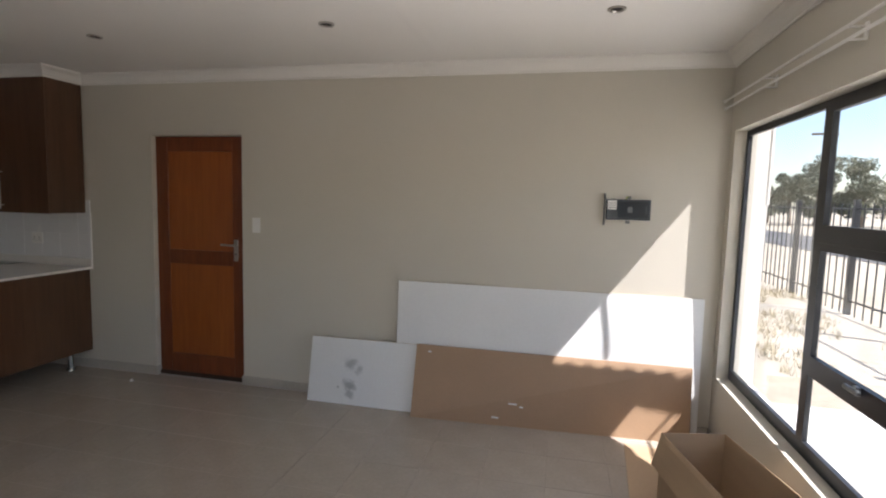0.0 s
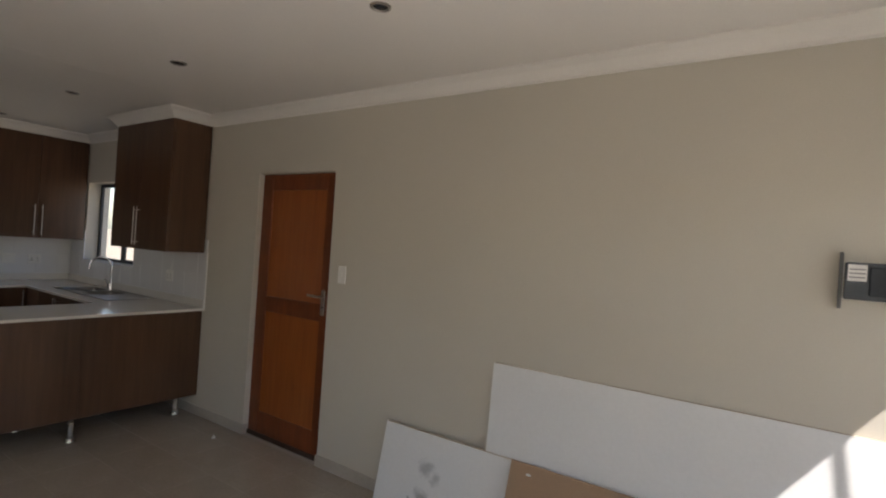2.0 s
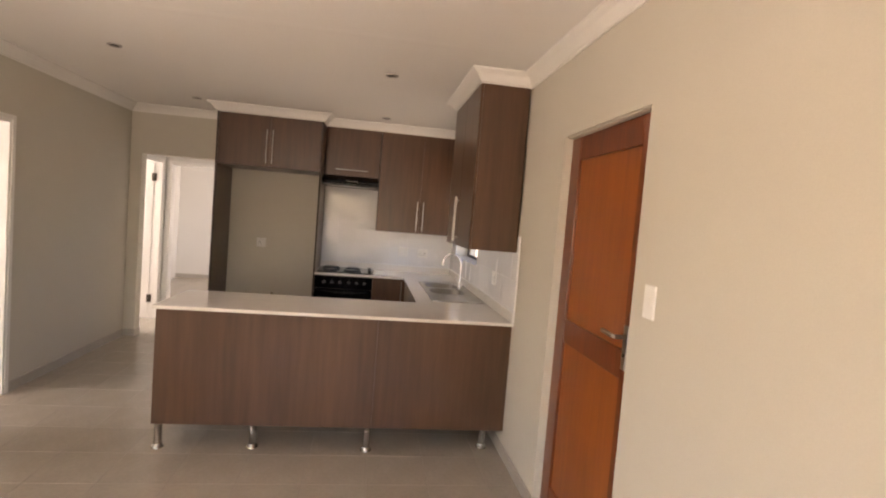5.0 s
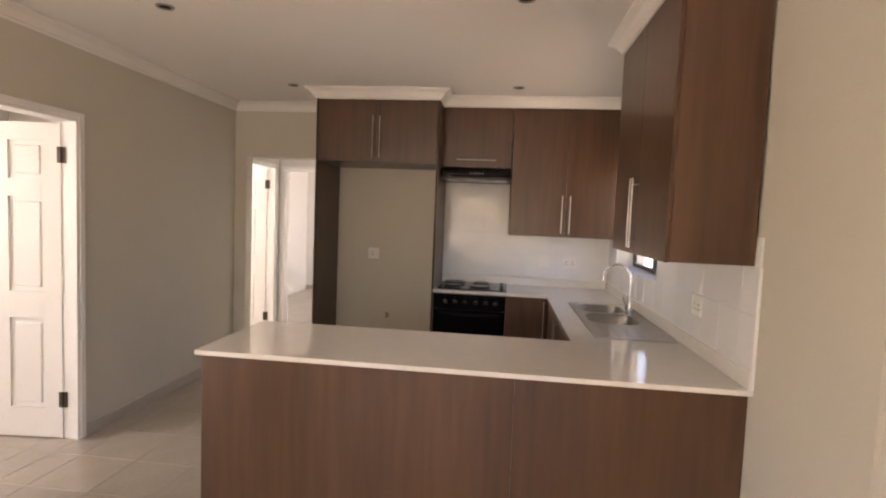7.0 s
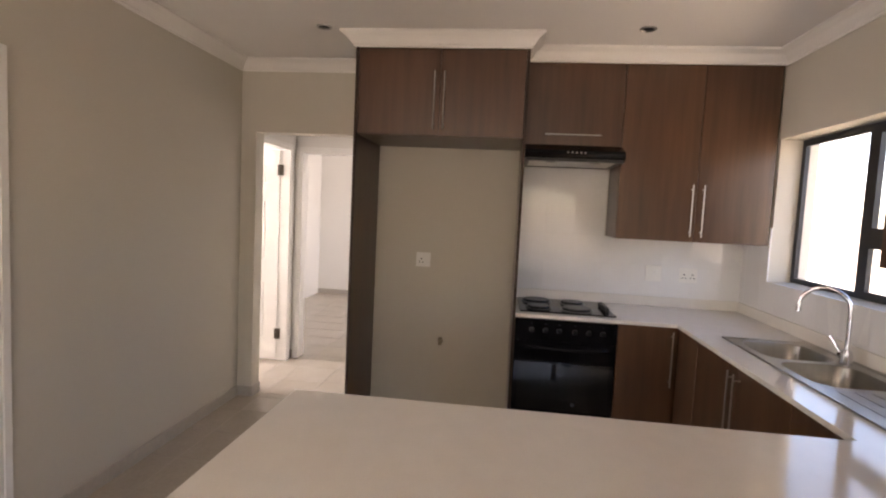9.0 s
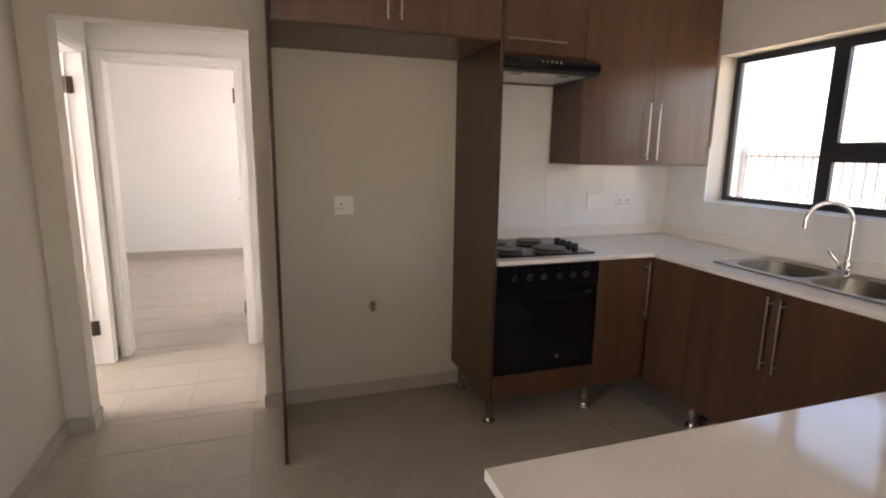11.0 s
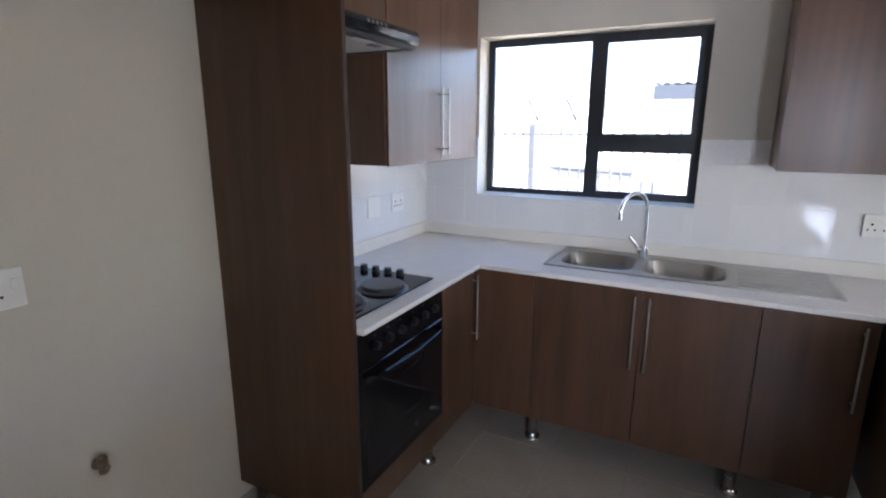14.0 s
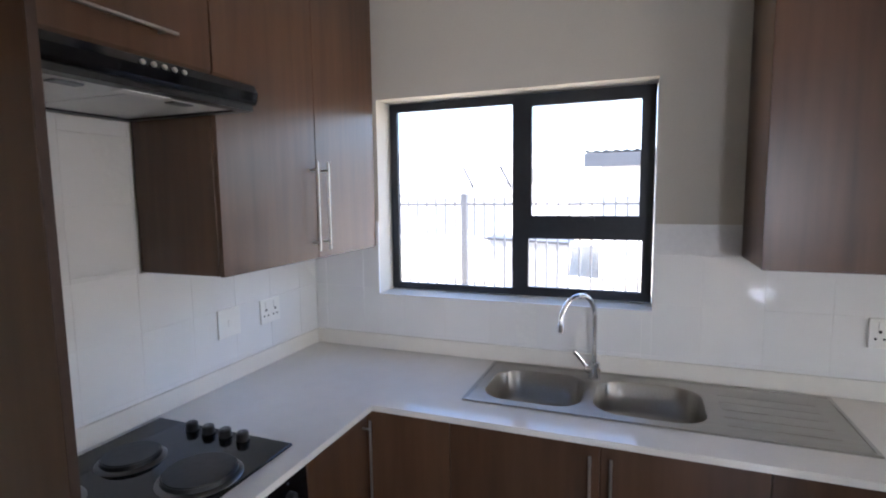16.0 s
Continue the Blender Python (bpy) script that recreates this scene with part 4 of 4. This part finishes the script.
def palisade(label, a, b, gap, height, z0, metal=None, first=7, bar=0.011, every=20):
    """A steel fence from a to b with upright bars, posts and two rails."""
    a, b = Vector((*a, z0)), Vector((*b, z0))
    f = thing("fence", a, label, "fence")
    L = (b - a).length
    d = (b - a) / L
    n = int(L / gap)
    for zz in (0.25, height - 0.1):
        part("rail", cyl(a + Vector((0, 0, zz)), b + Vector((0, 0, zz)), 0.018, seg=6), metal or FENCE, f)
    me = mesh_of(cyl((0, 0, 0), (0, 0, height), bar, bar * 0.85, 6), metal or FENCE)
    post = mesh_of(box(-0.045, 0.045, -0.045, 0.045, 0, height + 0.06, 0.004), metal or FENCE)
    for i in range(n + 1):
        big = i % every == first
        ob = new("post" if big else "bar", post if big else me)
        ob.parent = f
        ob.location = d * (i * gap)
    return f


palisade("black steel palisade fence along the street", (8.3, -2.865), (8.3, 26.0), 0.245, 1.93, -0.22, None, 2, 0.013, 9)
palisade("grey steel bar fence behind the kitchen", (-9.0, 5.2), (4.0, 5.2), 0.152, 1.78, -0.22, GREYFENCE, 10, 0.0165)


def tree(x, y, h, w, seed):
    r = random.Random(seed)
    t = thing("tree", (x, y, -0.22), "leafy grey-green tree beyond the street", "tree", "trees beyond the street")
    bm = cyl((x, y, -0.22), (x + r.uniform(-.3, .3), y, h * 0.55), 0.22, 0.12, 10)
    for i in range(6):
        a = r.uniform(0, 6.28)
        bm = cyl((x, y, h * r.uniform(0.25, 0.5)), (x + math.cos(a) * w * 0.35, y + math.sin(a) * w * 0.35, h * r.uniform(0.55, 0.85)), 0.08, 0.03, 6, bm)
    part("trunk", bm, BARK, t)
    lobes = [(r.gauss(0, w * 0.22), r.gauss(0, w * 0.22), h * r.uniform(0.2, 0.92), r.uniform(0.13, 0.25) * w) for i in range(17)]
    verts, faces = [], []
    for lx, ly, lz, lr in lobes:
        for i in range(260):
            q = Vector((r.gauss(0, 1), r.gauss(0, 1), r.gauss(0, 0.8))).normalized() * lr * r.uniform(0.55, 1.08)
            c = Vector((x + lx, y + ly, lz)) + q
            u = Vector((r.gauss(0, 1), r.gauss(0, 1), r.gauss(0, 1))).normalized()
            v = u.cross(Vector((r.gauss(0, 1), r.gauss(0, 1), r.gauss(0, 1)))).normalized()
            s = r.uniform(0.09, 0.2)
            k = len(verts)
            verts += [c - u * s, c + v * s * 0.6, c + u * s, c - v * s * 0.6]
            faces.append((k, k + 1, k + 2, k + 3))
    me = bpy.data.meshes.new("crown")
    me.from_pydata([tuple(p - Vector((x, y, -0.22))) for p in verts], [], faces)
    me.materials.append(LEAF)
    crown = new("crown", me)
    crown.parent = t
    crown["kind"] = "stuff"


for i, (x, y, h, w) in enumerate(((24.4, 60, 4.6, 3.0), (26.8, 57, 5.4, 2.6), (30.4, 60, 7.3, 5), (34.8, 60, 7.3, 5), (33.5, 64, 4.6, 5), (39, 60, 6.8, 5.5), (28.5, 68, 4.8, 5), (43.5, 58, 7, 6))):
    tree(x, y, h, w, 50 + i)
pl = thing("utility_pole", (16.1, 26.0, -0.22), "grey wooden utility pole by the street", "pole")
part("pole", cyl((16.1, 26.0, -0.22), (16.1, 26.0, 5.7), 0.12, 0.08, 10), BARK, pl)
part("crossarm", box(15.5, 16.7, 25.95, 26.05, 5.3, 5.4), BARK, pl)

# porch canopy in front of the house: unseen, known by its wavy shadow edge
cp = thing("porch_canopy", (5.3, -2.8, -0.22), "corrugated sheet porch canopy on slim steel posts", "canopy")
bm = bmesh.new()
# span and outer end are set to trim the sunlight entering the room
for edge, tail, drop in ((-0.682, -0.79, 0), (-0.77, -4.9, 0.007)):
    rows = []
    for i in range(73):
        x = 4.66 + i * 0.0165
        dz = 0.022 * math.sin(i * math.tau / 8)
        # the inner sheet is cut askew here to let a sun triangle reach the boards
        front = edge if edge > -0.7 or not 5.58 < x < 5.8 else -0.815 - (x - 5.57) * 1.8
        rows.append([bm.verts.new((x, y, 2.45 + dz - drop)) for y in (tail, front)])
    for p, q in zip(rows, rows[1:]):
        bm.faces.new((p[0], q[0], q[1], p[1]))
bmesh.ops.solidify(bm, geom=bm.faces[:], thickness=0.004)
part("sheet", bm, PALEROOF, cp)
for y in (-0.735, -4.7):
    part("beam", box(4.645, 5.98, y - 0.03, y + 0.03, 2.36, 2.43), FENCE, cp)
    part("post", box(5.9, 5.96, y - 0.03, y + 0.03, -0.22, 2.36), FENCE, cp)

# tufts of dry grass
verts, faces = [], []
for i in range(2600):
    x, y = rng.uniform(5.8, 8.2), rng.uniform(-1, 14)
    if noise.noise(Vector((x * 0.8, y * 0.8, 0))) < 0.05:
        continue
    for j in range(4):
        a, l = rng.uniform(0, 6.28), rng.uniform(0.04, 0.16)
        bx, by = x + rng.gauss(0, 0.03), y + rng.gauss(0, 0.03)
        k = len(verts)
        verts += [(bx - 0.006 * math.sin(a), by + 0.006 * math.cos(a), -0.22), (bx + 0.006 * math.sin(a), by - 0.006 * math.cos(a), -0.22), (bx + l * 0.5 * math.cos(a), by + l * 0.5 * math.sin(a), -0.22 + l)]
        faces.append((k, k + 1, k + 2))
me = bpy.data.meshes.new("grass")
me.from_pydata(verts, [], faces)
me.materials.append(DRYGRASS)
tagged(new("grass_tufts", me), "sparse dry yellow grass tufts in the yard", "grass", "", "stuff")


def neighbour(x0, x1, y0, y1, eave, ridge, label, wins, roofing=None):
    """A plastered house with a corrugated roof that falls towards the kitchen."""
    h = thing("neighbour_house", ((x0 + x1) / 2, y0, -0.22), label, "house")
    part("wall", slab(1, y0, y0 + 0.2, x0, x1, -0.22, eave, wins), PLASTER, h)
    for x in (x0, x1 - 0.2):
        part("wall", box(x, x + 0.2, y0 + 0.2, y1, -0.22, eave), PLASTER, h)
    part("wall", box(x0 + 0.2, x1 - 0.2, y1 - 0.2, y1, -0.22, eave), PLASTER, h)
    bm = bmesh.new()
    n = int((x1 - x0 + 0.6) / 0.038)
    rows = []
    for i in range(n + 1):
        x = x0 - 0.3 + i * 0.038
        dz = 0.02 * math.sin(i * math.tau / 5)
        rows.append([bm.verts.new((x, y, z + dz)) for y, z in ((y0 - 0.4, eave + 0.02), ((y0 + y1) / 2, ridge), (y1 + 0.4, eave + 0.02))])
    for p, q in zip(rows, rows[1:]):
        for j in range(2):
            bm.faces.new((p[j], q[j], q[j + 1], p[j + 1]))
    bmesh.ops.solidify(bm, geom=bm.faces[:], thickness=0.02)
    part("roof", bm, roofing or ROOFM, h, "grey corrugated sheet roof")
    part("fascia", box(x0 - 0.3, x1 + 0.3, y0 - 0.4, y0 - 0.37, eave - 0.3, eave - 0.03), roofing or ROOFM, h, "grey fascia board")
    for a, b, z0, z1 in wins:
        w = part("window", slab(1, y0 + 0.05, y0 + 0.1, a, b, z0, z1, [(a + 0.05, (a + b) / 2 - 0.02, z0 + 0.05, z1 - 0.05), ((a + b) / 2 + 0.02, b - 0.05, z0 + 0.05, z1 - 0.05)]), ALU, h)
        part("pane", slab(1, y0 + 0.07, y0 + 0.075, a + 0.04, b - 0.04, z0 + 0.04, z1 - 0.04), BLACKGLASS, w)


neighbour(-2.8, 4.0, 9.2, 15, 2.42, 2.42, "white plastered neighbouring house with a corrugated roof", [(-0.6, 0.6, 0.9, 1.9)])
neighbour(-16, -5.6, 13.6, 22, 1.9, 3.4, "low pale neighbouring house behind the fence", [], PALEROOF)

stay = [o for o in scene.objects if o.name.startswith("neighbour_house")][-1]
# two unidentified slanted dark lines, built as rods on the roof edge
for x in (-7.18, -6.0):
    part("roof_stay", cyl((x, 13.19, 2.42), (x + 0.34, 13.19, 1.78), 0.035, seg=8), FENCE, stay, "dark slanted rod of unknown kind")
# unidentified low grey object, given the form of a bin
sk = thing("metal_bin", (-3.6, 6.4, -0.22), "low grey shape behind the fence, built as a tapered bin", "bin")
part("shell", prism([(-4.35, 0.86), (-3.05, 0.8), (-3.15, -0.22), (-3.95, -0.22)], 1, 6.1, 6.7), GALV, sk)
part("rim", prism([(-4.38, 0.86), (-3.02, 0.8), (-3.02, 0.84), (-4.38, 0.9)], 1, 6.07, 6.73), ROOFM, sk)

# ---- tiles ----
P = 0.3615
# wall tiles of the splashback: 0.2 m squares with thin joints
tm = {}
tilt = random.Random(5)


def tile_piece(w, h, thick, bev, material):
    key = (round(w, 3), round(h, 3), thick, material.name)
    if key not in tm:
        tm[key] = mesh_of(box(0, w, 0, h, 0, thick, bev), material)
    return tm[key]


def tiled(parent, at, u, n, u0, u1, z0, z1, uj, zj, pitch, skip=()):
    """Square tiles on a wall; at is the wall's plane point, u the way along it, n its outward way."""
    u, n = Vector(u), Vector(n)

    def cuts(lo, hi, j):
        c = [lo]
        k = math.floor((lo - j) / pitch) + 1
        while j + k * pitch < hi - 0.004:
            c.append(j + k * pitch)
            k += 1
        return c + [hi]
    cu, cz = cuts(u0, u1, uj), cuts(z0, z1, zj)
    for a, b in zip(cu, cu[1:]):
        for c, d in zip(cz, cz[1:]):
            if b - a < 0.01 or d - c < 0.01 or any(s[0] < (a + b) / 2 < s[1] and s[2] < (c + d) / 2 < s[3] for s in skip):
                continue
            ob = new("tile", tile_piece(b - a - 0.0012, d - c - 0.0012, 0.007, 0.0009, WTILE))
            ob.parent = parent
            o = Vector(at) + u * (a + 0.001) + Vector((0, 0, c + 0.001)) + n * 0.003
            m = Matrix(((u.x, 0, n.x, o.x), (u.y, 0, n.y, o.y), (0, 1, 0, o.z), (0, 0, 0, 1)))
            m = m @ Matrix.Rotation(radians(tilt.gauss(0, 0.22)), 4, "X") @ Matrix.Rotation(radians(tilt.gauss(0, 0.22)), 4, "Y")
            ob.matrix_basis = Matrix.Translation(-OFF[parent]) @ m


sp = thing("splashback", (-2, 0, 0.9), "glossy white square wall tiles behind the worktop", "wall tiles", kind="structure")
part("grout", slab(1, -0.0088, -0.0005, XK + 0.009, -0.642, 0.9, 1.386, [(-3.09, -1.935, 1.172, 1.5)]), WGROUT, sp)
part("grout", slab(0, XK + 0.0005, XK + 0.0088, -1.53, -0.009, 0.9, 1.386), WGROUT, sp)
part("grout", slab(0, XK + 0.0005, XK + 0.0088, -1.53, -0.93, 1.386, 1.845), WGROUT, sp)
tiled(sp, (0, 0, 0), (1, 0, 0), (0, -1, 0), XK + 0.011, -3.09, 0.986, 1.386, -1.771, 1.2, 0.2)
tiled(sp, (0, 0, 0), (1, 0, 0), (0, -1, 0), -3.09, -1.935, 0.986, 1.172, -1.771, 1.2, 0.2)
tiled(sp, (0, 0, 0), (1, 0, 0), (0, -1, 0), -1.935, -0.642, 0.986, 1.386, -1.771, 1.2, 0.2)
tiled(sp, (XK, 0, 0), (0, 1, 0), (1, 0, 0), -1.53, -0.011, 0.986, 1.386, -1.142, 1.2, 0.2)
tiled(sp, (XK, 0, 0), (0, 1, 0), (1, 0, 0), -1.53, -0.93, 1.387, 1.845, -1.142, 1.2, 0.2)
part("tile_trim", box(-0.641, -0.632, -0.0115, -0.0005, 0.918, 1.388, 0.002), PLASTIC, sp, "white edge trim")

# floor tiles
me = mesh_of(box(0, P - 0.0035, 0, P - 0.0035, -0.006, 0.0, 0.0015), TILE)


def floor_tiles(x0, x1, y0, y1, stuff=False):
    bm = bmesh.new()
    i0, i1 = math.floor((x0 - 3.35) / P), math.ceil((x1 - 3.35) / P)
    j0, j1 = math.floor((y0 + 2.72) / P), math.ceil((y1 + 2.72) / P)
    for i in range(i0, i1):
        for j in range(j0, j1):
            a, b = max(x0, 3.35 + i * P), min(x1, 3.35 + (i + 1) * P)
            c, d = max(y0, -2.72 + j * P), min(y1, -2.72 + (j + 1) * P)
            if b - a < 0.02 or d - c < 0.02:
                continue
            if stuff:
                for q in ((a, c, b - 0.005, d - 0.005),):
                    v = [bm.verts.new(s) for s in ((q[0], q[1], 0), (q[2], q[1], 0), (q[2], q[3], 0), (q[0], q[3], 0), (q[0], q[1], -0.006), (q[2], q[1], -0.006), (q[2], q[3], -0.006), (q[0], q[3], -0.006))]
                    bm.faces.new(v[:4])
                    for k in range(4):
                        bm.faces.new((v[k], v[(k + 1) % 4], v[4 + (k + 1) % 4], v[4 + k]))
                continue
            full = b - a > P - 0.001 and d - c > P - 0.001
            key = ("floor", round(b - a, 4), round(d - c, 4))
            if not full and key not in tm:
                tm[key] = mesh_of(box(0, b - a - 0.0035, 0, d - c - 0.0035, -0.006, 0.0, 0.0015), TILE)
            ob = new("tile", me if full else tm[key])
            ob.parent = floor
            ob.location = Vector((a, c, 0)) - OFF[floor]
    if stuff:
        o = part("far_tiles", bm, TILE, floor)
        o["kind"] = "stuff"
    else:
        bm.free()


floor_tiles(XK, XW, YL, 0.0)
floor_tiles(-4.5, XK, -3.65, -2.55)
floor_tiles(0.6, XW, -4.8, YL, True)
floor_tiles(-8.2, -4.5, -4.75, -1.4, True)
floor_tiles(XK, 0.48, -6.12, YL, True)
floor_tiles(-4.5, -3.56, -6.12, -3.65, True)
